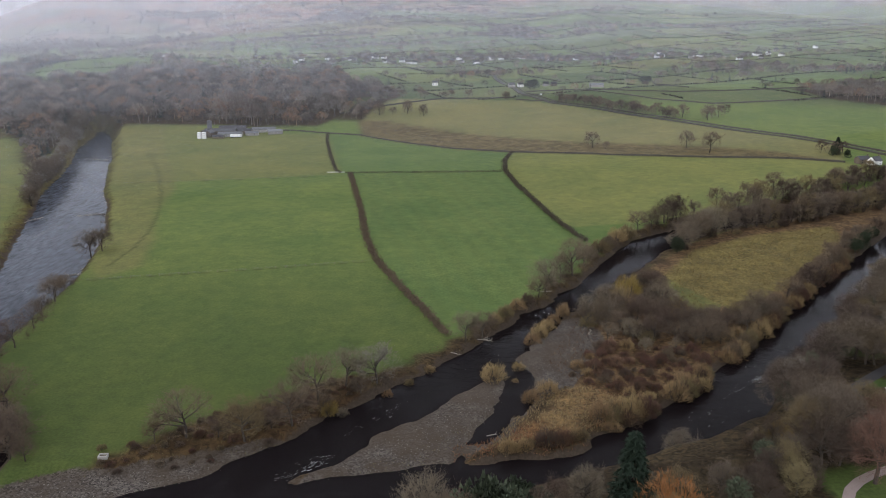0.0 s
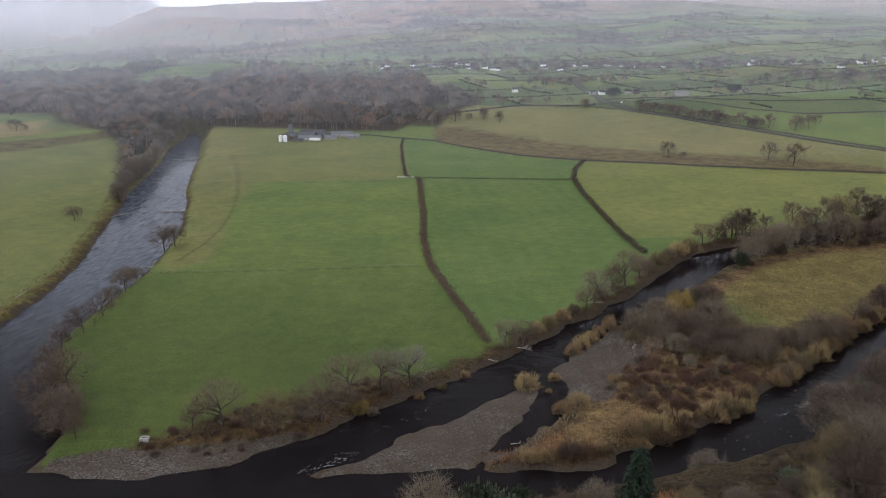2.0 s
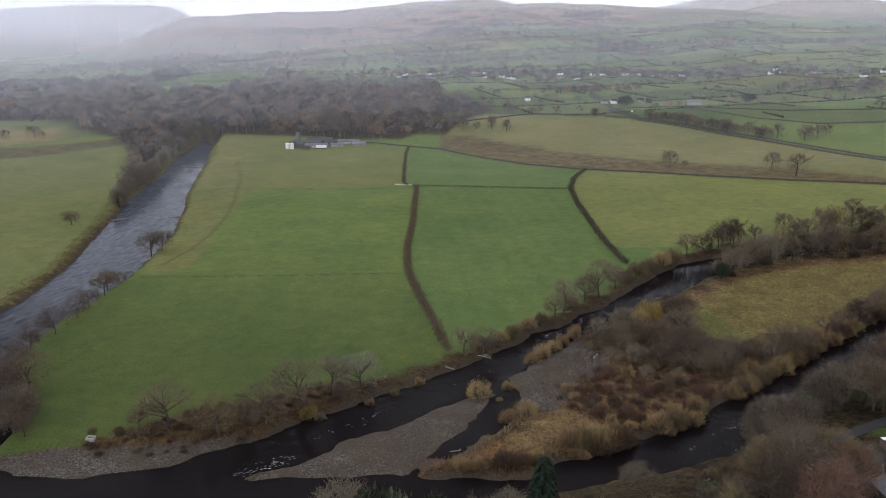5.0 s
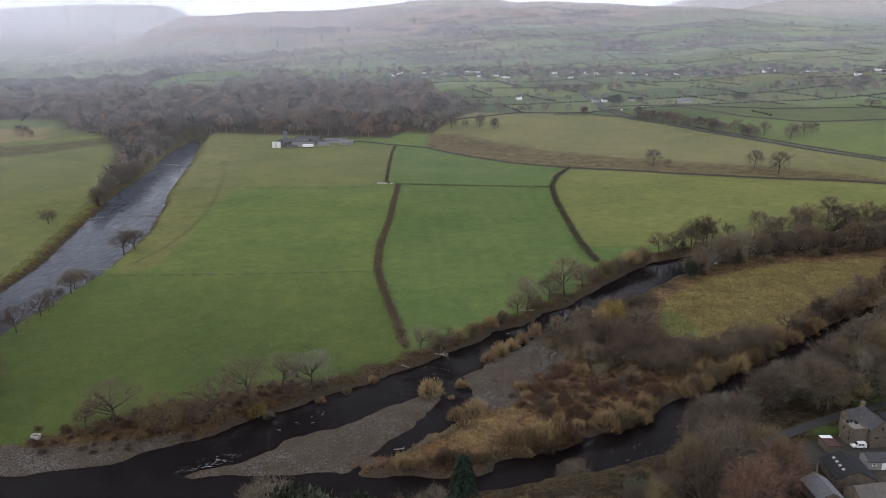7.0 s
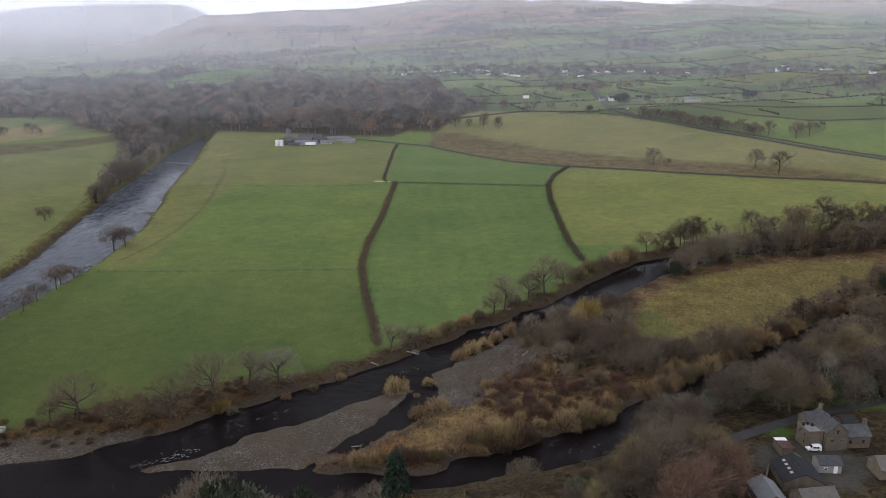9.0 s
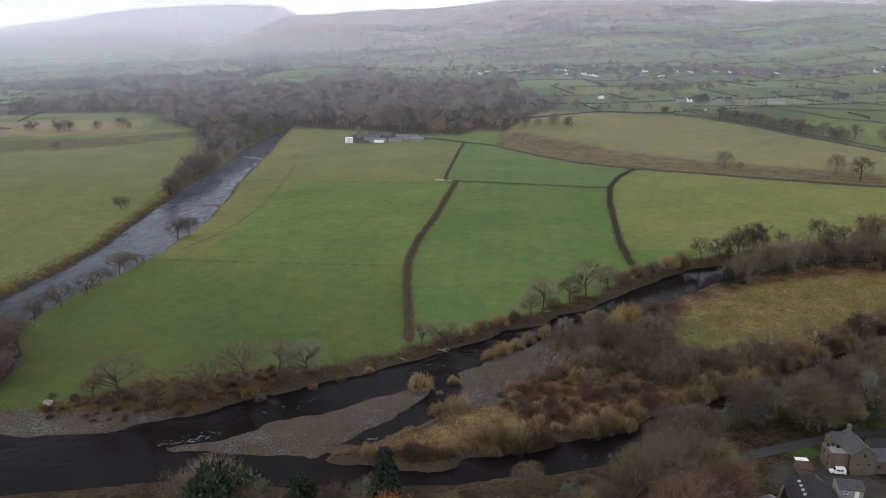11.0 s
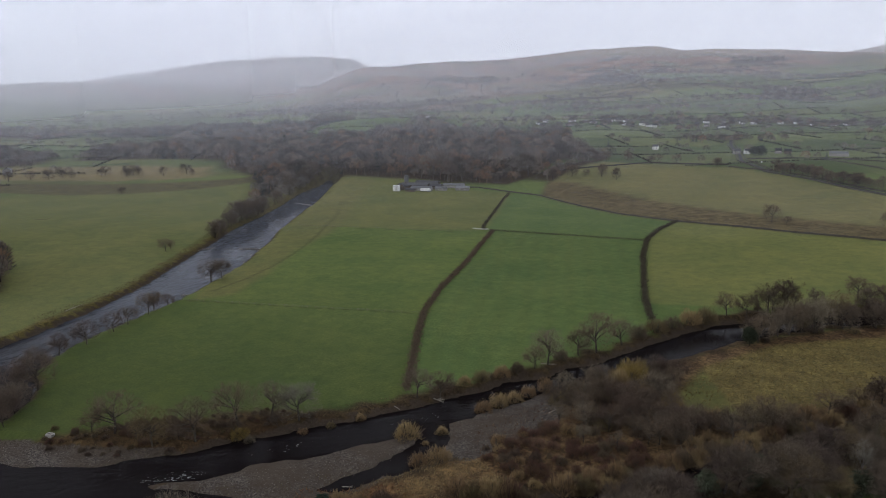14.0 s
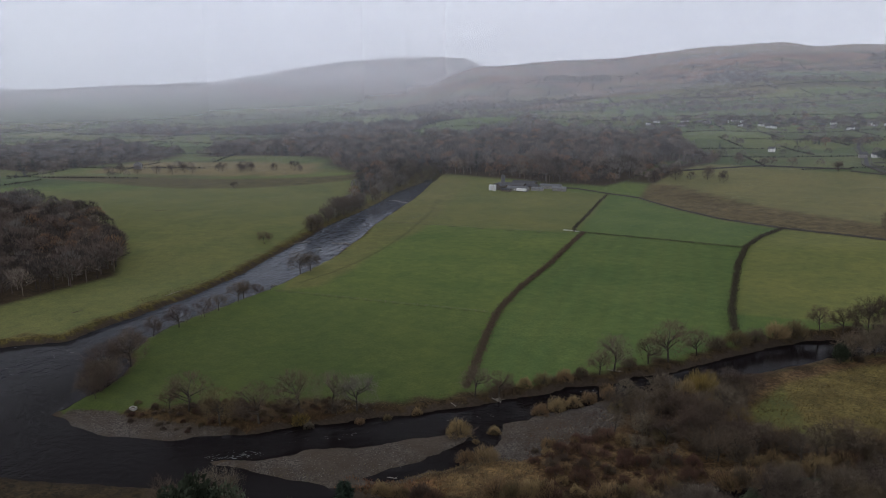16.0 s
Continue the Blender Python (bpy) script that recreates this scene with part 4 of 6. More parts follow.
# peninsula's southern bank
for x, y, h, twig in ((-77.6, 188.5, 13.8, "brown"), (-86, 186, 6.5, "rust"), (-60, 188.5, 12.8, "olive"), (-68, 189, 6.5, "brown"), (-47, 195.5, 14.0, "brown"), (-53, 194, 6.0, "brown"), (-41.6, 211.5, 14.2, "brown"), (-33.5, 221, 12.5, "grey"),
                      (-39, 206.5, 5.5, "brown"), (-23, 223.5, 12.6, "pale"), (-28, 217, 5.5, "grey"), (48, 313, 14.4, "grey"), (44, 306, 9.6, "brown"), (65, 337, 16.8, "brown"), (58, 330, 10.8, "brown"), (74, 352, 10.8, "brown"), (9, 259, 10.8, "grey"), (16, 266, 10.8, "brown"),
                      (-141, 196, 15.6, "brown"), (-143, 208, 14.4, "brown"), (-131, 188, 12.0, "grey"), (-136, 190, 10.8, "brown"), (-155, 217, 10.8, "brown"), (-165, 236, 9.6, "brown"), (-166, 252, 10.8, "brown"), (-169, 271, 9.6, "brown"), (-172, 283, 8.4, "dark"), (-176, 301, 10.8, "brown"), (-180, 309, 9.6, "brown"),
                      (-183, 322, 7.2, "brown"), (-193, 371, 14.4, "dark"), (-190, 378, 10.8, "dark")):
    plant("bare", x, y, h * 1.18, twig, "a grassy river bank", random.uniform(1.0, 1.15))
for x, y, h in ((-132, 183, 13), (-124, 177, 10), (-126, 184, 11), (-119, 176, 8)):
    plant("bare", x, y, h, "brown", "the tip of the pasture", 1.1)
plant("bare", 66, 262, 9, "grey", "the island", 1.1)
x, y, rs = scatter(UNDER, 4.4, 20)
for a, b in zip(x, y):
    plant("shrub", a, b, rs.uniform(0.9, 2.3), ("rust", "brown", "brown", "olive", "brown")[rs.randint(5)], "a grassy river bank", rs.uniform(1.0, 1.4))
for x, y, h, twig in ((-37.6, 207, 4.6, "yellow"), (-33, 207, 3.0, "grey"), (-12, 228, 3, "olive"), (-5, 238, 3, "tan"), (22, 278, 4.5, "tan"), (27, 285, 5, "olive"), (33, 294, 5.5, "tan"), (38, 300, 5, "brown"), (52, 322, 5, "brown"), (80, 366, 7, "brown"), (87, 376, 8, "olive"),
                      (94, 386, 7, "brown"), (102, 397, 8, "tan"), (109, 405, 9, "olive"), (-63, 188, 3, "rust"), (-92, 184, 2, "rust"), (-100, 182, 2, "olive"), (-19, 220, 3, "tan")):
    plant("shrub", x, y, h, twig, "a grassy river bank", random.uniform(0.85, 1.1))

# wooded strips on both sides of the northern channel
for line, gap, jit, seed, hh in ((((118, 417), (150, 440), (205, 468), (258, 491), (316, 532), (420, 604)), 5, 2.0, 11, (11, 17)),
                                 (((128, 385), (150, 408), (175, 424), (210, 440), (262, 462), (320, 498), (400, 560)), 4.2, 2.5, 12, (13, 19)),
                                 (((116, 372), (122, 384), (130, 392)), 5, 2.0, 13, (8, 12))):
    pts, rs = along(line, gap, jit, seed)
    for x, y in pts:
        if off_river(x, y) > 1.5:
            plant("bare", x, y, rs.uniform(*hh), ("grey", "dark", "olive", "brown", "grey")[rs.randint(5)], "a wooded river bank", rs.uniform(0.9, 1.15))
            if rs.rand() < 0.35:
                plant("shrub", x + rs.normal() * 3, y + rs.normal() * 3, rs.uniform(3, 6), ("olive", "brown", "dark")[rs.randint(3)], "a wooded river bank")
pts, rs = along(((176, 312), (200, 340), (232, 380), (262, 408), (300, 450), (380, 520)), 5.0, 2.0, 14)
for x, y in pts:
    if off_river(x, y) > 1.5:
        if rs.rand() < 0.3:
            plant("evergreen", x, y, rs.uniform(7, 11), "green", "the wooded island")
        else:
            plant("bare", x, y, rs.uniform(9, 14), ("dark", "brown", "dark")[rs.randint(3)], "the wooded island", rs.uniform(1.0, 1.2))
plant("evergreen", 131, 379, 10, "green", "the island")
for x, y, h in ((187, 472, 13), (214, 488, 12), (222, 491, 10), (237, 499, 17), (146, 692, 16), (157, 683, 8), (231, 672, 17), (244, 646, 20)):
    plant("bare", x, y, h, "brown" if h != 20 else "grey", "open pasture", 1.25 if h in (13, 16) else 1.1)

# the island: willow domes, thickets, dead stalks
for x, y, h, s, twig in ((18, 231, 6.5, 1.0, "tan"), (30, 216, 5, 0.9, "tan"), (36, 219, 6, 1.0, "tan"), (28, 240, 3.2, 1.1, "tan"), (36, 263, 5, 1.0, "tan"), (40, 270, 6, 0.9, "tan"), (44, 277, 5, 1.0, "tan"), (53, 291, 6.5, 0.7, "tan"), (48, 284, 5, 0.9, "tan"),
                         (86, 309, 11, 0.95, "yellow"), (81, 303, 9, 0.9, "tan"), (104, 290, 6, 1.0, "yellow"), (76, 296, 8, 1.0, "olive"), (70, 285, 7, 1.0, "olive"), (26, 230, 2, 1.0, "tan")):
    plant("shrub", x, y, h, twig, "a shingle island", s)
THICKET = ((58, 280), (68, 298), (96, 330), (108, 325), (100, 300), (108, 282), (132, 282), (168, 318), (200, 356), (246, 405), (262, 402), (225, 362), (180, 312), (152, 284), (128, 262), (108, 250), (80, 258))
x, y, rs = scatter(THICKET, 5.6, 21, lambda x, y: (np.hypot(x - 85, y - 304) > 10) & (np.hypot(x - 66, y - 262) > 6))
for a, b in zip(x, y):
    if rs.rand() < 0.62:
        plant("bare", a, b, rs.uniform(7, 12), ("brown", "grey", "dark", "brown", "brown")[rs.randint(5)], "the wooded island", rs.uniform(1.0, 1.35))
    else:
        plant("shrub", a, b, rs.uniform(4, 7), ("olive", "brown", "dark", "tan")[rs.randint(4)], "the wooded island")
FRINGE = ((46, 196), (56, 208), (64, 208), (84, 222), (104, 244), (128, 266), (150, 284), (146, 276), (124, 252), (104, 234), (94, 222), (76, 209), (60, 199))
x, y, rs = scatter(FRINGE, 3.6, 22)
for a, b in zip(x, y):
    plant("shrub", a, b, rs.uniform(4, 7.5), ("tan", "tan", "tan", "olive", "brown")[rs.randint(5)], "the edge of the island", rs.uniform(0.8, 1.1))
RIM = [(x - (b[1] - y) / math.dist((x, y), b[:2]) * (w + 0.6), y + (b[0] - x) / math.dist((x, y), b[:2]) * (w + 0.6)) for (x, y, w), b in zip(SOUTH_CHANNEL[6:16], SOUTH_CHANNEL[7:17])]
pts, rs = along(RIM, 2.3, 0.7, 24)
for x, y in pts:
    if off_river(x, y) > 0.2:
        plant("shrub", x, y, rs.uniform(2.2, 5.5) if x < 60 else rs.uniform(3.5, 7), ("tan", "olive", "brown", "tan", "rust")[rs.randint(5)], "the edge of the island", rs.uniform(0.85, 1.15))
HEART = ((46, 232), (60, 262), (80, 258), (108, 250), (84, 226), (66, 212), (52, 222))
x, y, rs = scatter(HEART, 5.0, 23)
for a, b in zip(x, y):
    k = rs.rand()
    plant("shrub", a, b, rs.uniform(1.6, 4.2), "rust" if k < 0.45 else ("brown", "russet", "tan")[rs.randint(3)], "the overgrown island", rs.uniform(0.9, 1.3))
for x, y, h in ((96, 262, 8), (90, 250, 7), (78, 250, 7)):
    plant("bare", x, y, h, "grey", "the overgrown island", 0.9)

# southern bank: woodland below the camera's way
for x, y, h, twig in ((43, 139, 24, "spruce"), (22, 150, 9, "spruce")):
    plant("conifer", x, y, h, twig, "the wooded south bank")
SOUTHBANK = ((-10, 140), (30, 140), (56, 146), (78, 160), (98, 184), (112, 212), (138, 244), (168, 276), (240, 346), (310, 418), (420, 490), (440, 440), (330, 360), (250, 285), (196, 240), (168, 222), (122, 210), (118, 188), (122, 172), (96, 150), (60, 130), (10, 128), (-10, 140))
ROADSIDE = ((232, 268), (180, 225), (150, 212), (125, 204), (112, 193))
MILL_YARD = ((127, 160), (131, 188), (133, 200), (170, 222), (190, 190), (190, 140), (130, 150))


def open_ground(x, y):
    return (off_line(x, y, ROADSIDE) > 3.6) & ~inside(x, y, MILL_YARD) & (np.hypot((x - 107) / 15, (y - 149) / 9) > 1)


x, y, rs = scatter(SOUTHBANK, 6.2, 31, open_ground)
for a, b in zip(x, y):
    k, tall = rs.rand(), (8 if a < 66 else 9 if a < 94 else 15) if b < 300 else 14
    if k < 0.55:
        plant("tall" if a < 175 else "bare", a, b, rs.uniform(0.65, 1.1) * tall, ("umber", "umber", "dark", "olive", "umber")[rs.randint(5)], "the wooded south bank", rs.uniform(1.0, 1.3))
    elif k < 0.68:
        plant("evergreen", a, b, rs.uniform(6, 10), ("green", "sage", "green")[rs.randint(3)], "the wooded south bank")
    else:
        plant("shrub", a, b, rs.uniform(3, 6), ("brown", "olive", "brown", "dark")[rs.randint(4)], "the wooded south bank")
plant("bare", 48, 128, 17.5, "orange", "the wooded south bank", 0.8)
plant("tall", 106, 150, 20, "russet", "the mill bank", 1.1)
plant("tall", 117, 167, 15, "russet", "the mill bank", 1.2)
plant("tall", 101, 162, 21, "grey", "the mill bank", 0.85)
for x, y, h in ((108, 176, 15), (112, 192, 15), (128, 214, 16)):
    plant("tall", x, y, h, "umber", "the mill bank", 1.1)
plant("bare", 108, 186, 13, "brown", "the mill bank", 1.2)
plant("evergreen", 103, 171, 6, "sage", "the mill bank", 1.1)
plant("tall", 68, 178.5, 12, "grey", "the wooded south bank", 1.25)
plant("bare", 109, 199, 11, "pale", "the mill bank", 1.0)
for x, y, h, twig in ((-4, 139, 20, "grey"), (2, 133, 18, "brown"), (3, 120, 24, "brown"), (20, 122, 21, "brown"), (-5, 134, 13, "olive"), (27, 143, 12, "brown"), (35, 148, 12, "grey")):
    plant("tall", x, y, h, twig, "the wooded south bank", 1.0)
for x, y, h, twig in ((12.5, 131, 22, "sage"), (10, 123, 26, "green"), (13.5, 114, 24, "green"), (18, 146, 14, "green"), (5, 128, 20, "sage"), (23, 133, 14, "green")):
    plant("evergreen", x, y, h, twig, "the wooded south bank", 0.72)
plant("evergreen", 24, 150, 7, "green", "the wooded south bank", 1.1)
pts, rs = along(((80, 183), (88, 190), (104, 204), (122, 224), (150, 254), (178, 284)), 5.0, 1.0, 33)
for x, y in pts:
    if off_river(x, y) > 1.2:
        plant("bare", x, y, rs.uniform(8, 13), ("brown", "dark", "dark", "brown")[rs.randint(4)], "the shaded south bank", rs.uniform(1.0, 1.25))
plant("shrub", 92, 171, 5, "yellow", "the wooded south bank")
plant("bare", 160, 236, 13, "pale", "the mill lane", 0.6, trunk=pale_bark)

# west river's far bank
for x, y, h in ((-287, 428, 11), (-290, 436, 8)):
    plant("bare", x, y, h, "brown", "the far river bank", 1.1, shape=2)
pts, rs = along(((-288, 486), (-306, 522), (-324, 572), (-347, 648), (-380, 728), (-412, 800), (-430, 850)), 2.8, 2.4, 42)
for x, y in pts:
    if off_river(x, y) > 0.8:
        plant("bare", x, y, rs.uniform(12, 20) * (0.72 if y < 540 else 1), ("brown", "grey", "pale", "grey")[rs.randint(4)], "the far river bank", rs.uniform(0.95, 1.15))
plant("bare", -561, 639, 9, "dark", "open parkland", 1.2)

# woods further off
wood_twigs = [plain("wood_twigs_" + n, c, 0.95, 9, 0.3, 0.6, relief=0, island=0.3) for n, c in (("brown", (0.165, 0.128, 0.108)), ("pale", (0.25, 0.205, 0.165)), ("grey", (0.185, 0.165, 0.145)), ("dark", (0.09, 0.074, 0.065)),
              ("russet", (0.24, 0.15, 0.10)), ("firs", (0.028, 0.038, 0.030)))]
MIXED = {0: FAR, 1: FAR, 2: FAR, 3: FAR, 4: FAR, 5: FIR}


def open_patch(x, y):
    return (np.hypot((x + 194) / 20, (y - 966) / 15) > 1) & (np.hypot((x - KNOLL[0]) / KNOLL[2], (y - KNOLL[1]) / KNOLL[3]) > 1)


for i, (poly, gap, heights, odds, label) in enumerate(WOODS):
    x, y, rs = scatter(poly, gap, 51 + i, open_patch)
    kinds = rs.choice(6, len(x), p=np.array(odds) / sum(odds))
    h = rs.uniform(*heights, len(x)) * (0.9 + 0.2 * np.sin(x * 0.05 + y * 0.037)) * np.where(kinds == 5, 1.12, 1.0)
    wood_of("wood", x, y, h, wood_twigs, kinds, label, "woodland", MIXED, 1.15, 51 + i)

# avenue and road trees, single far trees
xs, ys = [], []
for line, gap, jit, seed in ((((150, 952), (189, 912), (224, 856), (268, 811)), 4.5, 3, 61), (((290, 800), (330, 823)), 10, 4, 62), (((-84, 1005), (-30, 1014), (36, 1000)), 16, 5, 63), (((75, 985), (100, 985)), 12, 3, 64),
                             (((-100, 890), (-60, 920), (-20, 905)), 12, 7, 65), (((340, 640), (356, 618)), 9, 4, 66), (((-690, 750), (-560, 800)), 24, 10, 67), (((-830, 640), (-660, 770)), 16, 9, 68)):
    pts, _ = along(line, gap, jit, seed)
    xs += [p[0] for p in pts]
    ys += [p[1] for p in pts]
rs = np.random.RandomState(70)
for x, y in zip(xs, ys):
    plant("bare", x, y, rs.uniform(10, 16), ("brown", "grey", "dark")[rs.randint(3)], "hedged pasture", rs.uniform(1.0, 1.3))
for x, y, h in ((130, 1086, 15), (138, 1092, 14), (316, 1150, 13), (326, 1155, 12)):
    plant("evergreen", x, y, h, "green", "hedged pasture", 1.3)
plant("conifer", 350, 628, 16, "spruce", "a field corner by the road")
plant("evergreen", 344, 622, 9, "green", "a field corner by the road")
plant("evergreen", 352, 614, 7, "green", "a field corner by the road")
plant_mass()


# ---------------------------------------------------------------- built things
def part(name, bm, mat, parent, label=""):
    me = bpy.data.meshes.new(name)
    bm.normal_update()
    bm.to_mesh(me)
    bm.free()
    me.materials.append(mat)
    o = new(name, me)
    o.parent = parent
    return tagged(o, label)


def block(bm, x0, x1, y0, y1, z0, z1, bevel=0.0):
    r = bmesh.ops.create_cube(bm, size=1, matrix=Matrix.LocRotScale(((x0 + x1) / 2, (y0 + y1) / 2, (z0 + z1) / 2), None, (x1 - x0, y1 - y0, z1 - z0)))
    if bevel:
        es = list({e for v in r["verts"] for e in v.link_edges})
        bmesh.ops.bevel(bm, geom=es, offset=bevel, segments=1, affect="EDGES")


def solid(bm, pts, faces):
    vs = [bm.verts.new(p) for p in pts]
    for f in faces:
        bm.faces.new([vs[i] for i in f])


def drum(bm, x, y, r, z0, z1, r1=None, n=16):
    bmesh.ops.create_cone(bm, cap_ends=True, segments=n, radius1=r, radius2=r if r1 is None else r1, depth=z1 - z0, matrix=Matrix.Translation((x, y, (z0 + z1) / 2)))


stone = plain("sandstone_wall", (0.145, 0.117, 0.09), 0.9, 1.6, 0.4, 5, per_object=0.12)
render_white = plain("white_render", (1.0, 0.99, 0.95), 0.8, 2, 0.1, 6)
grey_render = plain("grey_render", (0.30, 0.285, 0.265), 0.85, 2, 0.15, 6, per_object=0.2)
slate = plain("slate_roof", (0.068, 0.066, 0.070), 0.75, 1.2, 0.45, 4, per_object=0.2)
dark_slate = plain("dark_roof", (0.026, 0.025, 0.027), 0.85, 1.8, 0.3, 4)
stone_slate = plain("stone_slates", (0.12, 0.105, 0.095), 0.8, 1.2, 0.3, 4, per_object=0.15)
lead = plain("flat_roof_felt", (0.20, 0.19, 0.18), 0.8, 1.5, 0.25, 3)
tin = plain("sheet_metal_roof", (0.15, 0.152, 0.158), 0.6, 3, 0.2, 2, per_object=0.25)
white_metal = plain("white_painted_metal", (0.92, 0.92, 0.90), 0.4, 1, 0.06, 3, relief=0)
rust_red = plain("rusty_red_roof", (0.085, 0.042, 0.036), 0.8, 1, 0.3, 3)
timber = plain("weathered_timber", (0.16, 0.13, 0.10), 0.9, 0.8, 0.3, 5)
tarmac = plain("worn_tarmac", (0.050, 0.047, 0.047), 0.9, 5, 0.2, 3)
gravel_path = plain("pinkish_gravel", (0.30, 0.235, 0.21), 0.95, 3, 0.15, 3)
concrete = plain("weathered_concrete", (0.42, 0.40, 0.36), 0.9, 0.8, 0.2, 4)
drystone = plain("drystone", (0.075, 0.068, 0.056), 0.95, 2, 0.35, 2.5, per_object=0.2)
boulder = plain("river_boulder", (0.20, 0.18, 0.16), 0.9, 0.6, 0.3, 5, per_object=0.3)
bleached = plain("bleached_wood", (0.36, 0.32, 0.27), 0.9, 0.6, 0.2, 5, per_object=0.15)
foam_mat = plain("white_water", (0.50, 0.50, 0.50), 0.7, 1, 0.1, 3, relief=0)
rubber = plain("black_rubber", (0.02, 0.02, 0.02), 0.9, 1, 0.2, 5)
pane_mat, n_, l_, s_ = material("window_glass")
s_.inputs["Base Color"].default_value = (0.02, 0.022, 0.025, 1)
s_.inputs["Roughness"].default_value = 0.08


def window(parent, x, y, z, w, h, turn, frame_mat=None, lintel=True):
    """A framed sash window; x, y, z: the middle of its sill line on the wall's face, turn: degrees of the wall's outward normal from -y."""
    m = pose(x, y, z, 0, 0, turn)
    bm = bmesh.new()
    for x0, x1, z0, z1 in ((-w / 2, -w / 2 + 0.09, 0, h), (w / 2 - 0.09, w / 2, 0, h), (-w / 2 + 0.09, w / 2 - 0.09, 0, 0.09), (-w / 2 + 0.09, w / 2 - 0.09, h - 0.09, h), (-w / 2 + 0.09, w / 2 - 0.09, h / 2 - 0.03, h / 2 + 0.03)):
        block(bm, x0, x1, -0.06, 0.02, z0, z1)
    bmesh.ops.transform(bm, matrix=m, verts=bm.verts)
    win = part("window", bm, frame_mat or white_metal, parent)
    bm = bmesh.new()
    block(bm, -w / 2 + 0.05, w / 2 - 0.05, -0.025, 0.01, 0.05, h - 0.05)
    bmesh.ops.transform(bm, matrix=m, verts=bm.verts)
    part("pane", bm, pane_mat, win, "dark window pane")
    if lintel:
        bm = bmesh.new()
        block(bm, -w / 2 - 0.12, w / 2 + 0.12, -0.1, 0.02, -0.16, -0.005)
        bmesh.ops.transform(bm, matrix=m, verts=bm.verts)
        part("sill", bm, stone, win)
    return win


def house(name, x, y, turn, w, d, eave, ridge, wall_mat, roof_mat, label, category="house", group="", chimneys=(), windows=(), door=None, z=None, skylights=(), over=0.35):
    """A gabled building: ridge along its own x, w long and d deep; turn: degrees."""
    root = new(name)
    c, s = math.cos(radians(turn)), math.sin(radians(turn))
    if z is None:
        z = min(float(ground_z(x + u * c - v * s, y + u * s + v * c)) for u in (-w / 2, w / 2) for v in (-d / 2, d / 2))
    root.matrix_basis = pose(x, y, z, 0, 0, turn)
    tagged(root, label, category, group)
    a, b = w / 2, d / 2
    bm = bmesh.new()
    pts = [(-a, -b, -1.5), (a, -b, -1.5), (a, b, -1.5), (-a, b, -1.5), (-a, -b, eave), (a, -b, eave), (a, b, eave), (-a, b, eave), (-a, 0, ridge), (a, 0, ridge)]
    solid(bm, pts, ((0, 1, 5, 4), (2, 3, 7, 6), (1, 2, 6, 9, 5), (3, 0, 4, 8, 7), (4, 5, 9, 8), (6, 7, 8, 9), (3, 2, 1, 0)))
    part("wall", bm, wall_mat, root)
    k = (ridge - eave) / b
    for side in (-1, 1):
        bm = bmesh.new()
        lo, hi = (side * (b + over), eave - k * over + 0.05), (0, ridge + 0.05)
        pts = [(sx * (a + over * 0.6), yy, zz + up) for up in (0, 0.16) for sx in (-1, 1) for yy, zz in (lo, hi)]
        solid(bm, pts, ((0, 1, 3, 2), (4, 6, 7, 5), (0, 2, 6, 4), (1, 5, 7, 3), (0, 4, 5, 1), (2, 3, 7, 6)))
        bmesh.ops.recalc_face_normals(bm, faces=bm.faces)
        part("roof", bm, roof_mat, root)
    for cx in chimneys:
        bm = bmesh.new()
        block(bm, cx - 0.45, cx + 0.45, -0.4, 0.4, ridge - 0.9, ridge + 1.3, 0.03)
        block(bm, cx - 0.55, cx + 0.55, -0.5, 0.5, ridge + 1.3, ridge + 1.45)
        for p in (-0.2, 0.2):
            drum(bm, cx + p, 0, 0.13, ridge + 1.45, ridge + 1.9, 0.1, 8)
        part("chimney", bm, stone, root)
    for face, u, zz, ww, hh in windows:
        wx, wy, tn = {"f": (u, -b, 0), "b": (u, b, 180), "l": (-a, u, 270), "r": (a, u, 90)}[face]
        window(root, wx, wy, zz, ww, hh, tn, timber if wall_mat is stone else white_metal)
    if door:
        bm = bmesh.new()
        block(bm, door - 0.5, door + 0.5, -b - 0.06, -b + 0.02, 0, 2.05, 0.02)
        block(bm, door + 0.3, door + 0.38, -b - 0.11, -b - 0.06, 0.98, 1.06)
        part("door", bm, white_metal, root)
    for u, f in skylights:
        side = 1 if f > 0 else -1
        f = abs(f)
        bm = bmesh.new()
        block(bm, -0.45, 0.45, -0.35, 0.35, 0, 0.06, 0.01)
        bmesh.ops.transform(bm, matrix=pose(u, side * -f * b, eave + (1 - f) * (ridge - eave) + 0.24, math.degrees(math.atan(k)) * side, 0, 0), verts=bm.verts)
        part("skylight", bm, concrete, root, "pale roof light")
    return root


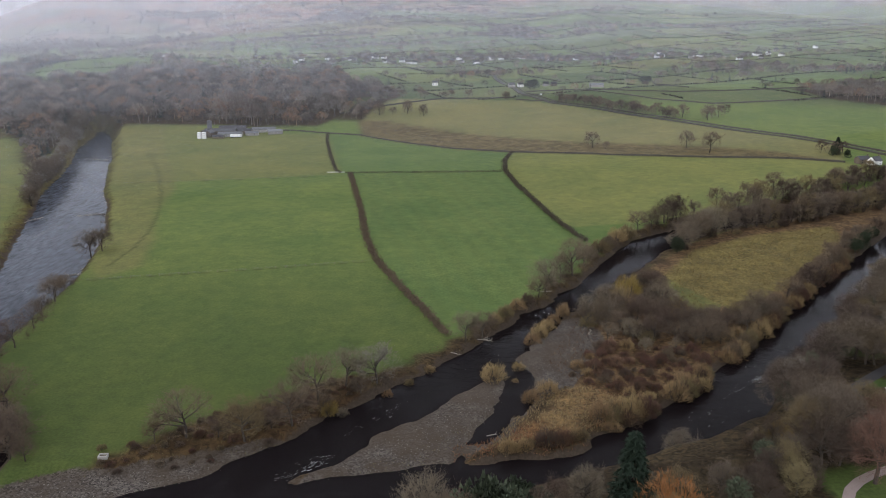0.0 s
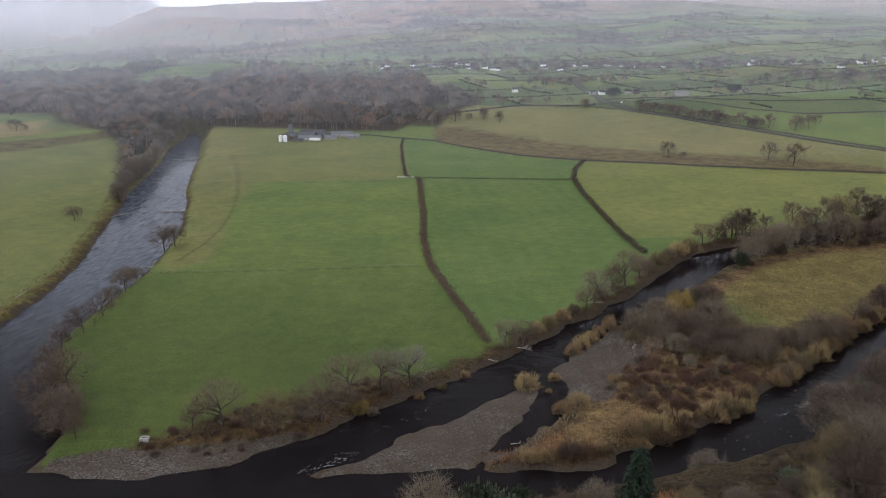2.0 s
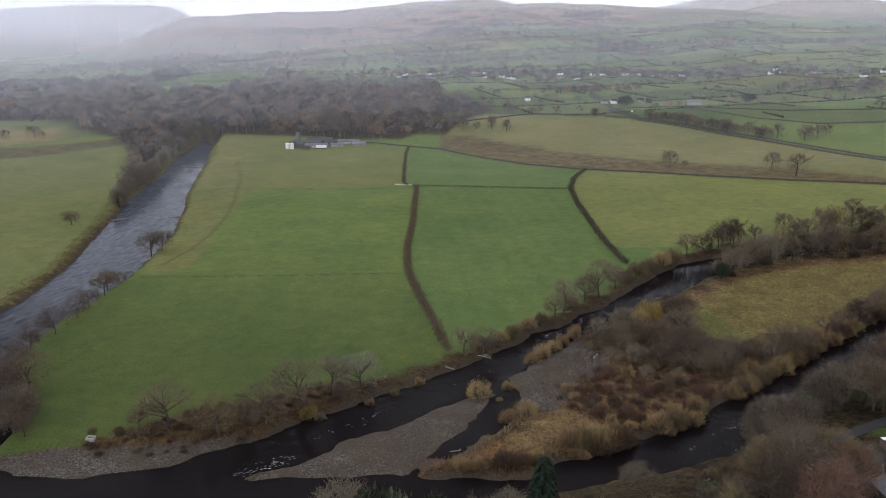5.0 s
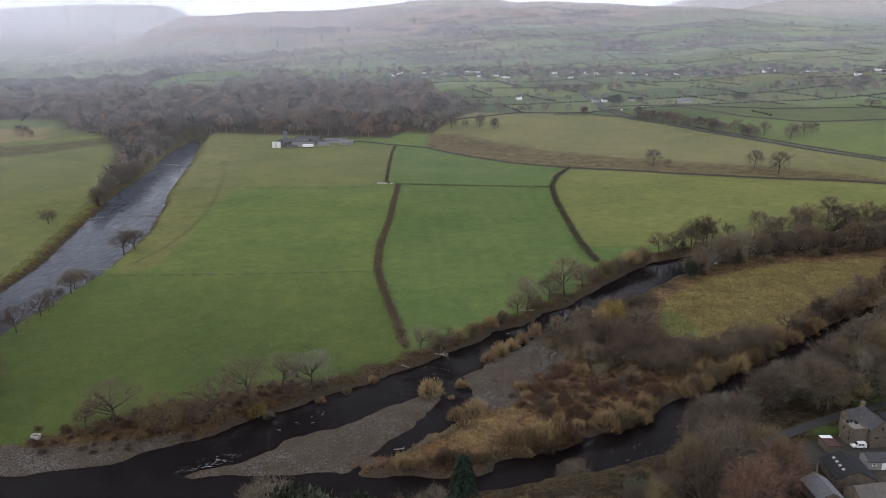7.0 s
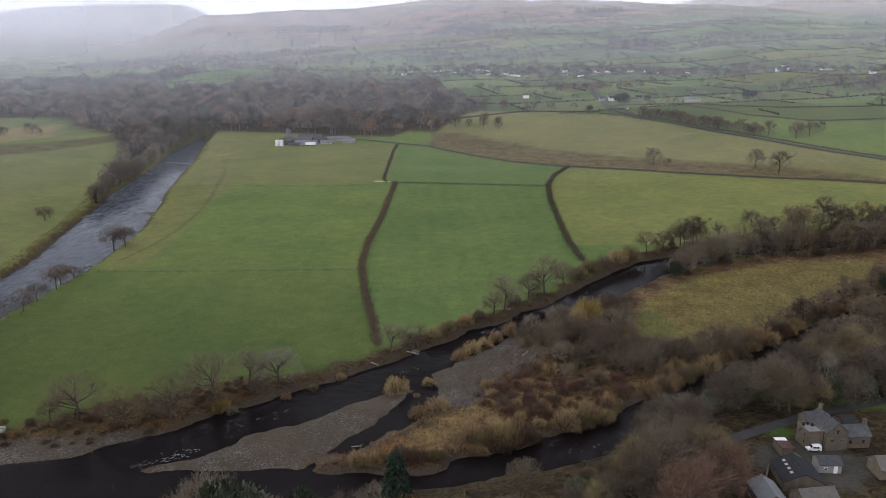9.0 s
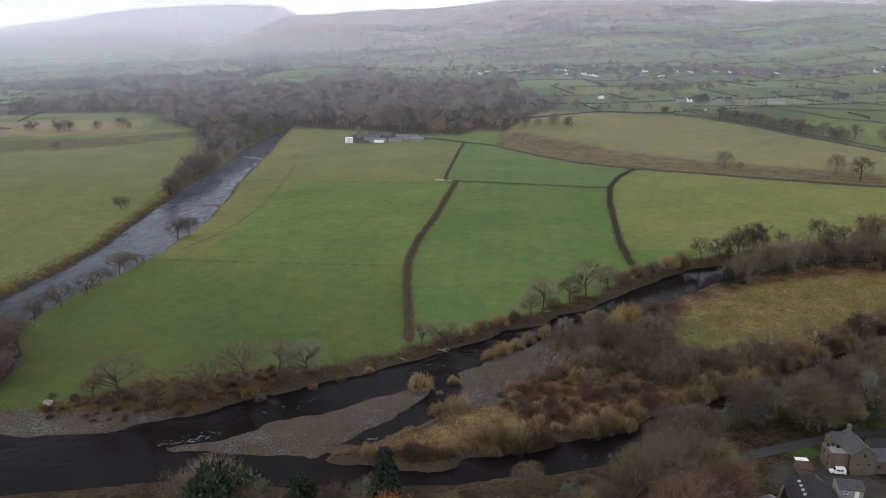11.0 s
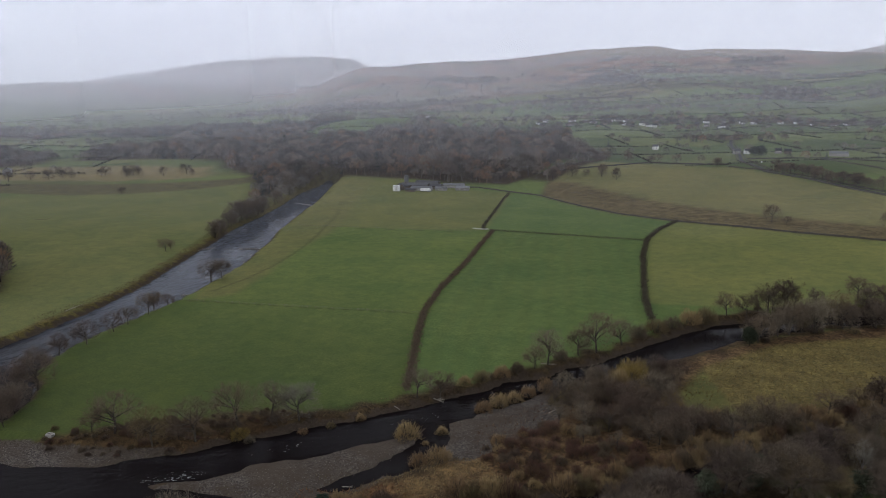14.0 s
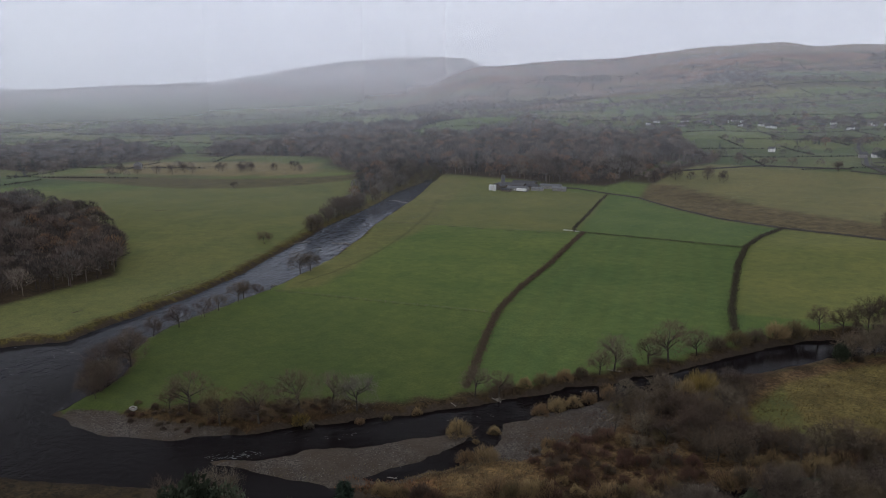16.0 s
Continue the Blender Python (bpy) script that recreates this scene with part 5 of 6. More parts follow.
def ribbon(name, line, width, mat, label, lift=0.06, category="road"):
    """A road that lies on the ground."""
    pts = []
    for a, b in zip(line, line[1:]):
        n = max(1, int(math.dist(a, b) / 4))
        pts += [(a[0] + (b[0] - a[0]) * k / n, a[1] + (b[1] - a[1]) * k / n) for k in range(n)]
    pts.append(line[-1])
    P = np.array(pts, float)
    for _ in range(3):
        P[1:-1] = (P[:-2] + 2 * P[1:-1] + P[2:]) / 4
    T = np.gradient(P, axis=0)
    T /= np.linalg.norm(T, axis=1, keepdims=True) + 1e-9
    N = np.stack([-T[:, 1], T[:, 0]], 1)
    F, cols = [], 5
    Q = (P[:, None] + N[:, None] * (width * (np.arange(cols) / (cols - 1) - 0.5))[None, :, None]).reshape(-1, 2)
    V = np.column_stack([Q, ground_z(Q[:, 0], Q[:, 1]) + lift])
    for i in range(len(P) - 1):
        for k in range(cols - 1):
            j = i * cols + k
            F += [(j, j + cols, j + 1), (j + 1, j + cols, j + cols + 1)]
    return tagged(new(name, mesh_of(name, V, F, [mat], smooth=True)), label, category, kind="structure")


def stone_wall(name, line, height, width, mat, label, kind="", seed=0):
    """A drystone wall that follows the ground, with an uneven top."""
    rs = np.random.RandomState(seed)
    V, F = [], []
    for a, b in zip(line, line[1:]):
        L = math.dist(a, b)
        n = max(1, int(L / 3.0))
        nx, ny = -(b[1] - a[1]) / L * width / 2, (b[0] - a[0]) / L * width / 2
        base = len(V)
        for k in range(n + 1):
            x, y = a[0] + (b[0] - a[0]) * k / n, a[1] + (b[1] - a[1]) * k / n
            z, h = float(ground_z(x, y)), height * rs.uniform(0.8, 1.15)
            V += [(x - nx, y - ny, z - 0.4), (x - nx * 0.7, y - ny * 0.7, z + h), (x + nx * 0.7, y + ny * 0.7, z + h), (x + nx, y + ny, z - 0.4)]
        for k in range(n):
            i = base + 4 * k
            for c in range(3):
                F += [(i + c, i + c + 4, i + c + 1), (i + c + 1, i + c + 4, i + c + 5)]
        F += [(base, base + 1, base + 2), (base, base + 2, base + 3)]
        e = len(V) - 4
        F += [(e, e + 2, e + 1), (e, e + 3, e + 2)]
    return tagged(new(name, mesh_of(name, V, F, [mat])), label, "wall", "field walls", kind)


def rock(x, y, z, size, mat, seed, squash=0.6):
    rs = np.random.RandomState(seed)
    bm = bmesh.new()
    bmesh.ops.create_icosphere(bm, subdivisions=1, radius=1)
    for v in bm.verts:
        v.co *= rs.uniform(0.75, 1.15)
    bmesh.ops.transform(bm, matrix=Matrix.LocRotScale((x, y, z), Euler(rs.uniform(0, 3, 3)), None) @ Matrix.Diagonal((size, size * rs.uniform(0.6, 1), size * squash, 1)), verts=bm.verts)
    return bm


# ---- walls and lanes
stone_wall("field_wall", WALL_FOOT, 1.5, 0.9, drystone, "long dark drystone wall at the foot of a rough bank", seed=1)
for k, line in enumerate((((121, 1058), (214, 1068), (326, 1002), (420, 1005), (507, 1020), (648, 1061)), ((211, 1056), (277, 940), (333, 892), (466, 892)), ((100, 985), (150, 955)), ((330, 1330), (345, 1200), (330, 1130), (360, 1060)),
                         ((-131, 905), (-72, 955), (0, 1010), (100, 1000)))):
    stone_wall("field_wall", line, 1.6, 1.0, drystone, "dark drystone wall between small green fields", seed=2 + k)
hedge_line("hedge", WALL_FOOT[6:], 1.8, 1.8, 6, hedge_dark, "dark hedge along a drystone wall below a rough bank", 35)
ribbon("road", ROAD, 5, tarmac, "narrow grey country road between walls")
for side in (-1, 1):
    stone_wall("road_wall", tuple((x + side * 5, y + side * 2.5) for x, y in ROAD), 1.5, 1.0, drystone, "dark roadside drystone wall with hedge growth", seed=20 + side)
    hedge_line("hedge", tuple((x + side * 5.5, y + side * 3) for x, y in ROAD[3:]), 1.9, 1.6, 4, hedge_dark, "dark roadside hedge along the country road", 30 + side)
ribbon("road", ((330, 330), (232, 268), (200, 244), (172, 227), (154, 218), (141, 209), (133, 203), (124, 196), (116, 190)), 3.6, tarmac, "grey riverside lane past the mill", 0.08)
ribbon("path", ((122, 160), (111, 155), (103, 152), (97, 148), (94, 143), (93, 130)), 2.6, gravel_path, "winding pinkish gravel path on a lawn", 0.08, "path")

# ---- the mill and its yard
Z = 12.8
mill = house("mill", 149.6, 199.8, 105, 9.4, 5.9, 5.4, 7.9, stone, slate, "tall sandstone mill house with a slate gable roof", chimneys=(4.1,), z=Z,
             windows=(("l", 0, 4.9, 0.8, 1.4), ("l", -1.4, 2.7, 1.2, 0.6), ("l", 1.3, 2.7, 1.2, 0.6), ("f", -2, 3.5, 0.8, 1.3), ("f", 2, 3.5, 0.8, 1.3), ("f", 0, 1.2, 0.9, 1.4)), skylights=((-2.5, 0.5), (0, 0.5), (2.4, 0.5)))
annex = new("mill_annex")
annex.matrix_basis = pose(144.6, 197.6, Z, 0, 0, 15) @ Matrix.Diagonal((0.82, 0.82, 0.84, 1))
tagged(annex, "flat-roofed sandstone wing beside the mill house", "building")
bm = bmesh.new()
block(bm, -2.6, 2.6, -3.4, 3.4, -1.5, 5.8)
part("wall", bm, stone, annex)
bm = bmesh.new()
block(bm, -2.35, 2.35, -3.15, 3.15, 5.8, 5.92)
part("flat_roof", bm, lead, annex, "pale grey felted flat roof")
for x0, x1, y0, y1 in ((-2.6, 2.6, -3.4, -3.15), (-2.6, 2.6, 3.15, 3.4), (-2.6, -2.35, -3.15, 3.15), (2.35, 2.6, -3.15, 3.15)):
    bm = bmesh.new()
    block(bm, x0, x1, y0, y1, 5.8, 6.4, 0.03)
    part("parapet", bm, stone, annex)
for x0, y0, r in ((-1.4, 1.8, 0.55), (0.2, 2.2, 0.5), (1.3, 1.2, 0.6)):
    bm = bmesh.new()
    drum(bm, x0, y0, r, 5.92, 6.7, r * 0.8, 12)
    part("roof_vent", bm, dark_slate, annex)
for u, zz in ((-1.6, 3.9), (1.4, 3.9), (-1.6, 1.4)):
    window(annex, -2.6, u, zz, 0.8, 1.3, 270, timber)
house("mill_cross_wing", 146.4, 203.0, 15, 5.0, 4.6, 5.3, 7.2, stone, slate, "slate-roofed cross wing of the sandstone mill", z=Z, windows=(("b", 0, 4, 0.9, 1.4),))
house("mill_extension", 156.2, 200.4, 15, 7.2, 5.6, 3.6, 5.6, stone, slate, "low sandstone extension with a slate roof", z=Z, windows=(("f", -2, 1.3, 1.0, 1.2), ("f", 1.6, 1.3, 1.0, 1.2)), chimneys=(3.2,))
house("mill_shed", 145.6, 185.4, 8, 5.6, 4.2, 2.5, 3.7, grey_render, slate, "small grey outhouse with a slate roof and white door", z=Z, windows=(("f", -1.2, 0.9, 1.0, 0.9),), door=1.3, category="outhouse")
house("workshop", 136.4, 178.0, 95, 9.5, 9.5, 2.6, 4.9, stone, dark_slate, "workshop with a black roof and pale roof lights", z=Z, skylights=((3.0, -0.5), (1.2, -0.5), (-0.6, -0.5), (-2.4, -0.5)), category="workshop")
house("storehouse", 137.5, 167.5, 20, 9, 6, 3.0, 5.2, stone, stone_slate, "sandstone storehouse with a stone-slate roof", z=Z, category="outhouse", windows=(("f", -2, 1, 1, 1),))
house("storehouse", 127.0, 167.5, 100, 8.5, 6, 2.8, 4.6, stone, tin, "storehouse with a grey sheet-metal roof", z=Z, category="outhouse")
house("barn", 161.0, 186.0, 10, 9, 6, 3.0, 5.2, stone, stone_slate, "sandstone barn with a stone-slate roof", z=Z, category="barn", windows=(("f", 1, 1, 1, 1),))
house("garage", 157.6, 209.2, 15, 4.4, 5.0, 2.4, 3.4, timber, dark_slate, "dark timber garage behind the mill", z=Z, category="garage")
shed = new("lean_to_shed")
shed.matrix_basis = pose(136.7, 192.3, Z, 0, 0, 10)
tagged(shed, "low shed with a rusty red flat roof", "shed")
bm = bmesh.new()
block(bm, -1.5, 1.5, -2.6, 2.6, -0.5, 2.35)
part("wall", bm, timber, shed)
bm = bmesh.new()
block(bm, -1.75, 1.75, -2.85, 2.85, 2.35, 2.5)
part("roof", bm, rust_red, shed, "rusty red flat roof")
bm = bmesh.new()
block(bm, -1.6, 1.6, 1.2, 2.7, 2.5, 2.56)
block(bm, -1.3, 0.6, 1.5, 2.2, 2.56, 2.66)
part("roof_sheet", bm, white_metal, shed, "white sheets lying on the roof")
stone_wall("yard_wall", ((139, 190), (141, 186), (140, 181)), 1.4, 0.5, stone, "low sandstone yard wall", seed=40)
stone_wall("yard_wall", ((122, 171), (128, 174), (131, 183)), 1.2, 0.5, stone, "low sandstone yard wall", seed=41)


def van(x, y, z, turn, label):
    """A small crew van with cab, load box and wheels."""
    root = new("van")
    root.matrix_basis = pose(x, y, z, 0, 0, turn) @ Matrix.Diagonal((0.9, 0.9, 0.92, 1))
    tagged(root, label, "van")
    bm = bmesh.new()
    prof = ((-2.05, 0.35), (2.0, 0.35), (2.05, 0.85), (1.95, 1.0), (1.0, 1.12), (0.55, 1.8), (-1.9, 1.85), (-2.05, 1.7))
    for yy in (-0.85, 0.85):
        for px, pz in prof:
            bm.verts.new((px, yy * (0.94 if pz > 1.3 else 1), pz))
    bm.verts.ensure_lookup_table()
    n = len(prof)
    bm.faces.new(bm.verts[:n])
    bm.faces.new(bm.verts[n:][::-1])
    for k in range(n):
        bm.faces.new((bm.verts[k], bm.verts[k + n], bm.verts[(k + 1) % n + n], bm.verts[(k + 1) % n]))
    bmesh.ops.recalc_face_normals(bm, faces=bm.faces)
    part("body", bm, white_metal, root)
    bm = bmesh.new()
    solid(bm, [(1.0, -0.7, 1.16), (1.0, 0.7, 1.16), (0.6, 0.68, 1.76), (0.6, -0.68, 1.76)], ((0, 1, 2, 3),))
    bmesh.ops.translate(bm, vec=(0.02, 0, 0.01), verts=bm.verts)
    part("windscreen", bm, pane_mat, root)
    for yy in (-0.86, 0.86):
        for x0, x1 in ((-0.3, 0.5), (-1.2, -0.45)):
            bm = bmesh.new()
            block(bm, x0, x1, yy - 0.02, yy + 0.02, 1.15, 1.62)
            part("side_window", bm, pane_mat, root)
    for px in (-1.3, 1.3):
        for yy in (-0.78, 0.78):
            bm = bmesh.new()
            bmesh.ops.create_cone(bm, cap_ends=True, segments=14, radius1=0.33, radius2=0.33, depth=0.22, matrix=pose(px, yy, 0.33, 90, 0, 0))
            w = part("wheel", bm, rubber, root)
            bm = bmesh.new()
            bmesh.ops.create_cone(bm, cap_ends=True, segments=10, radius1=0.19, radius2=0.17, depth=0.24, matrix=pose(px, yy, 0.33, 90, 0, 0))
            part("rim", bm, tin, w)
    return root


van(145.0, 194.2, Z, 188, "small white van parked before the mill")
van(118 + 20, 1009 + 10, float(ground_z(138, 1019)), 100, "small white van on the far country road")

# ---- the farm on the far pasture
for args in ((-250, 800, 5, 34, 11, 4.0, 6.5, stone, slate, "long stone barn with a slate roof"), (-236, 789, 3, 26, 9, 3.2, 5.4, grey_render, tin, "low grey barn with a sheet-metal roof"), (-205, 815, 14, 26, 10, 3.6, 5.6, grey_render, tin, "long pale sheet-metal barn"),
             (-240, 815, 4, 30, 10, 4.0, 6.8, stone, slate, "stone barn with a dark slate roof"), (-258, 786, 85, 12, 7, 4.6, 7.2, stone, slate, "stone farmhouse with a slate roof"),
             (-224, 804, 8, 15, 8, 3.4, 5.8, stone, slate, "low stone barn with a slate roof"), (-214, 797, 12, 14, 7, 2.8, 4.4, grey_render, tin, "open cattle shed with a grey sheet roof"), (-246, 778, 2, 12, 5, 2.4, 3.8, stone, slate, "small stone byre with a slate roof"),
             (-266, 792, 80, 9, 6, 3.6, 6.0, stone, slate, "stone cart shed with a slate roof"), (-190, 806, 14, 16, 8, 3.4, 5.2, grey_render, tin, "pale metal farm shed")):
    label = args[9]
    house("farmhouse" if "farmhouse" in label else "barn", *args[:9], label, "house" if "farmhouse" in label else "barn", "farm buildings", windows=(("f", -3, 1.2, 1.2, 1.2), ("f", 3, 1.2, 1.2, 1.2)), chimneys=(4,) if "farmhouse" in label else ())
for x, y, r, h, dome, mat, label in ((-262, 800, 2.6, 13, True, tin, "tall grey farm silo with a domed cap"), (-266, 776, 2.4, 6, False, white_metal, "white cylindrical farm tank"), (-260.5, 775, 2.2, 6.5, False, white_metal, "white cylindrical farm tank")):
    root = new("silo" if dome else "tank")
    root.matrix_basis = pose(x, y, float(ground_z(x, y)))
    tagged(root, label, "silo" if dome else "tank")
    bm = bmesh.new()
    drum(bm, 0, 0, r, -0.5, h, n=20)
    part("drum", bm, mat, root)
    bm = bmesh.new()
    if dome:
        for k in range(4):
            a0, a1 = k * 22.5, (k + 1) * 22.5
            drum(bm, 0, 0, r * math.cos(radians(a0)), h + r * math.sin(radians(a0)) * 0.7, h + r * math.sin(radians(a1)) * 0.7, max(0.05, r * math.cos(radians(a1))), 20)
    else:
        drum(bm, 0, 0, r * 1.03, h, h + 0.7, 0.3, 20)
    part("cap", bm, mat, root)
    for z in np.arange(1.5, h, 2.0):
        bm = bmesh.new()
        drum(bm, 0, 0, r * 1.02, z, z + 0.12, n=20)
        part("hoop", bm, tin, root)
trailer = new("farm_trailer")
trailer.matrix_basis = pose(-228, 782, float(ground_z(-228, 782)), 0, 0, 4)
tagged(trailer, "long white box trailer parked beside the farm", "trailer")
bm = bmesh.new()
block(bm, -6, 6, -1.3, 1.3, 1.0, 3.8, 0.05)
part("box", bm, white_metal, trailer)
for x in (-4.6, -3.4, 4.4):
    bm = bmesh.new()
    bmesh.ops.create_cone(bm, cap_ends=True, segments=12, radius1=0.5, radius2=0.5, depth=2.5, matrix=pose(x, 0, 0.5, 90, 0, 0))
    part("wheel", bm, rubber, trailer)

# ---- the manor in the wood, houses of the park and the village
house("manor", -192, 974, 5, 15, 10, 7.6, 10.2, plain("cream_render", (0.5, 0.47, 0.42), 0.85, 2, 0.15, 6), lead, "pale manor house half hidden by the wood", chimneys=(-6, 6), windows=tuple(("f", u, z, 1.2, 1.9) for u in (-6, -3, 0, 3, 6) for z in (1.2, 4.9)), group="far houses")
house("manor_wing", -212, 978, 5, 10, 8, 4.5, 6.8, grey_render, slate, "low grey wing beside the pale manor", group="far houses", windows=(("f", 0, 1.5, 1.2, 1.5),))
house("park_house", -868, 716, -40, 18, 11, 7.5, 10.5, grey_render, slate, "grey country house among park trees", chimneys=(-6, 6), windows=tuple(("f", u, z, 1.2, 1.8) for u in (-6, -2, 2, 6) for z in (1.2, 4.6)), group="far houses")
rs = np.random.RandomState(90)
VILLAGE = ((69, 1520, 1), (193, 1700, 1), (175, 1670, 1), (269, 1640, 0), (290, 1600, 1), (356, 1600, 0), (455, 1560, 1), (470, 1580, 0), (607, 1500, 1), (568, 1385, 1), (-302, 1560, 0), (-320, 1590, 1), (-270, 1580, 0), (-210, 1600, 2), (-190, 1570, 0), (-160, 1590, 1),
           (-120, 1540, 1), (-102, 1520, 0), (-80, 1560, 0), (-60, 1530, 1), (-240, 1545, 0), (-13, 1178, 1), (106, 1119, 0), (120, 1125, 1), (160, 1130, 0), (172, 1126, 0), (232, 1096, 2), (84, 1600, 0), (40, 1540, 0), (20, 1560, 0), (-640, 1690, 1), (-655, 1670, 0), (-864, 1740, 1),
           (353, 592, 0), (361, 588, 1), (330, 1610, 0), (400, 1590, 0), (520, 1540, 0), (660, 1520, 0), (720, 1560, 1), (-416, 1700, 0), (-440, 1720, 0), (130, 1640, 0), (-30, 1600, 0), (230, 1650, 0), (500, 1700, 1), (800, 1650, 0), (860, 1700, 1))
MORE = tuple((rs.uniform(-340, -60), rs.uniform(1530, 1660), int(rs.rand() < 0.5)) for _ in range(24)) + tuple((rs.uniform(20, 760), rs.uniform(1560, 1660), int(rs.rand() < 0.5)) for _ in range(30))
for x, y, white in VILLAGE + MORE:
    w, d = (rs.uniform(8, 12), rs.uniform(6, 7.5)) if white < 2 else (22, 10)
    e = rs.uniform(3.9, 5.0) if white < 2 else 4
    house("house" if white < 2 else "barn", x, y, rs.uniform(-35, 35), w, d, e, e + rs.uniform(2.4, 3.2), render_white if white == 1 else (grey_render if rs.rand() < 0.5 else stone), (slate, dark_slate, slate)[rs.randint(3)] if white < 2 else tin,
          ("white-rendered village house with a slate roof", "grey stone village house with a slate roof", "long barn with a pale roof")[0 if white == 1 else 1 if white == 0 else 2], "house" if white < 2 else "barn", "village houses",
          chimneys=(w / 2 - 1,) if white < 2 else (), windows=tuple(("f", u, z, 1.1, 1.3) for u in (-w / 4, w / 4) for z in (0.9, 3.2 if e > 4.7 else 2.9)) if white < 2 else ())

# ---- the far patchwork: hedges and trees on its lines
hedge_far = plain("far_hedges", (0.045, 0.042, 0.032), 0.95, 20, 0.3, 1, relief=0)
def back_to(gx, gy):
    return gx * 0.94 - gy * 0.34, gx * 0.34 + gy * 0.94


HX, HY = [], []
rs = np.random.RandomState(91)
for r in range(2, 34):
    gx = np.arange(-3000, 2600, 1.3)
    gy = (r - 0.25 * np.sin(gx / 310)) * 118
    keep = np.sin(gx / 260 + r * 2.1) > -0.55
    x, y = back_to(gx, gy)
    HX.append(x[keep]), HY.append(y[keep])
    for m in range(-22, 22):
        if rs.rand() < 0.25:
            continue
        g = np.arange(r * 118, (r + 1) * 118, 1.3)
        x, y = back_to((m - r * 0.37 - 0.2 * np.sin(g / 190)) * 155, g)
        HX.append(x), HY.append(y)
HX, HY = np.concatenate(HX), np.concatenate(HY)
rr, az = np.hypot(HX, HY), np.degrees(np.arctan2(HX, HY))
ok = (rr > 985) & (rr < 3000) & (az > -62) & (az < 36) & (HY > 300) & ~((az < -8) & (rr < 1130) & (az > -45))
HX, HY = HX[ok], HY[ok]
n = len(HX)
HX, HY = HX + rs.normal(size=n) * 0.5, HY + rs.normal(size=n) * 0.5
dirs = rs.normal(size=(n, 3)) * 0.5 + (0, 0, 0.9)
dirs /= np.linalg.norm(dirs, axis=1, keepdims=True)
V, F = slivers(rs, np.column_stack([HX, HY, ground_z(HX, HY)]), dirs, 2.9, 2.5)
tagged(new("far_hedges", mesh_of("far_hedges", V, F, [hedge_far])), "dark hedges and walls between hazy small fields", "hedges", kind="stuff")
pick = rs.rand(n) < np.where(np.hypot(HX, HY) < 1900, 0.05, 0.035)
x, y = HX[pick] + rs.normal(size=pick.sum()) * 2, HY[pick] + rs.normal(size=pick.sum()) * 2
wood_of("field_trees", x, y, rs.uniform(7, 14, len(x)), wood_twigs, rs.choice(6, len(x), p=(0.2, 0.15, 0.2, 0.3, 0.03, 0.12)), "scattered leafless trees along hazy field hedges", "trees", MIXED, 1.2, 92)
x, y = rs.normal(100, 340, 900), rs.normal(1610, 75, 900)
wood_of("village_trees", x, y, rs.uniform(7, 14, len(x)), wood_twigs, rs.choice(6, len(x), p=(0.14, 0.06, 0.16, 0.48, 0.03, 0.13)), "leafless trees between the village houses", "trees", MIXED, 1.2, 93)
for k, (cx, cy, sx, sy, cnt) in enumerate(((170, 2150, 120, 22, 160), (-150, 1980, 110, 18, 120), (520, 1330, 60, 25, 70), (640, 1250, 120, 30, 160), (-500, 2100, 200, 25, 200), (300, 2700, 180, 25, 200), (-900, 2000, 250, 40, 260), (-1300, 1500, 260, 60, 300), (90, 1300, 60, 16, 60), (-200, 2500, 160, 25, 160), (700, 2300, 200, 25, 160))):
    x, y = rs.normal(cx, sx, cnt), rs.normal(cy, sy, cnt)
    wood_of("far_wood", x, y, rs.uniform(9, 15, cnt), wood_twigs, rs.choice(6, cnt, p=(0.2, 0.1, 0.2, 0.35, 0.03, 0.12)), "hazy leafless wood between far fields", "woodland", MIXED, 1.2, 100 + k)


# ---------------------------------------------------------------- river details
rs = np.random.RandomState(120)


def groyne(points, label):
    """A low tongue of boulders reaching into the water."""
    root = new("rock_groyne")
    (ax, ay), (bx, by) = points
    z = float(valley(ax, ay)) - 1.0
    root.matrix_basis = pose(ax, ay, z)
    tagged(root, label, "rocks", "stone groynes")
    n = int(math.dist(*points) * 1.6) + 5
    for k in range(n):
        f = k / (n - 1)
        size = rs.uniform(0.5, 1.2) * (1.2 - 0.4 * f)
        part("rock", rock((bx - ax) * f + rs.normal() * 0.7, (by - ay) * f + rs.normal() * 0.7, 0.12, size, boulder, 1000 + k + int(abs(ax))), boulder, root)


for pts in (((-326, 683), (-350, 692)), ((-233, 473), (-249, 467)), ((-183, 348), (-193, 345)), ((-277, 448), (-270, 464)), ((-328, 712), (-333, 702))):
    groyne(pts, "low tongue of dark boulders in the river")


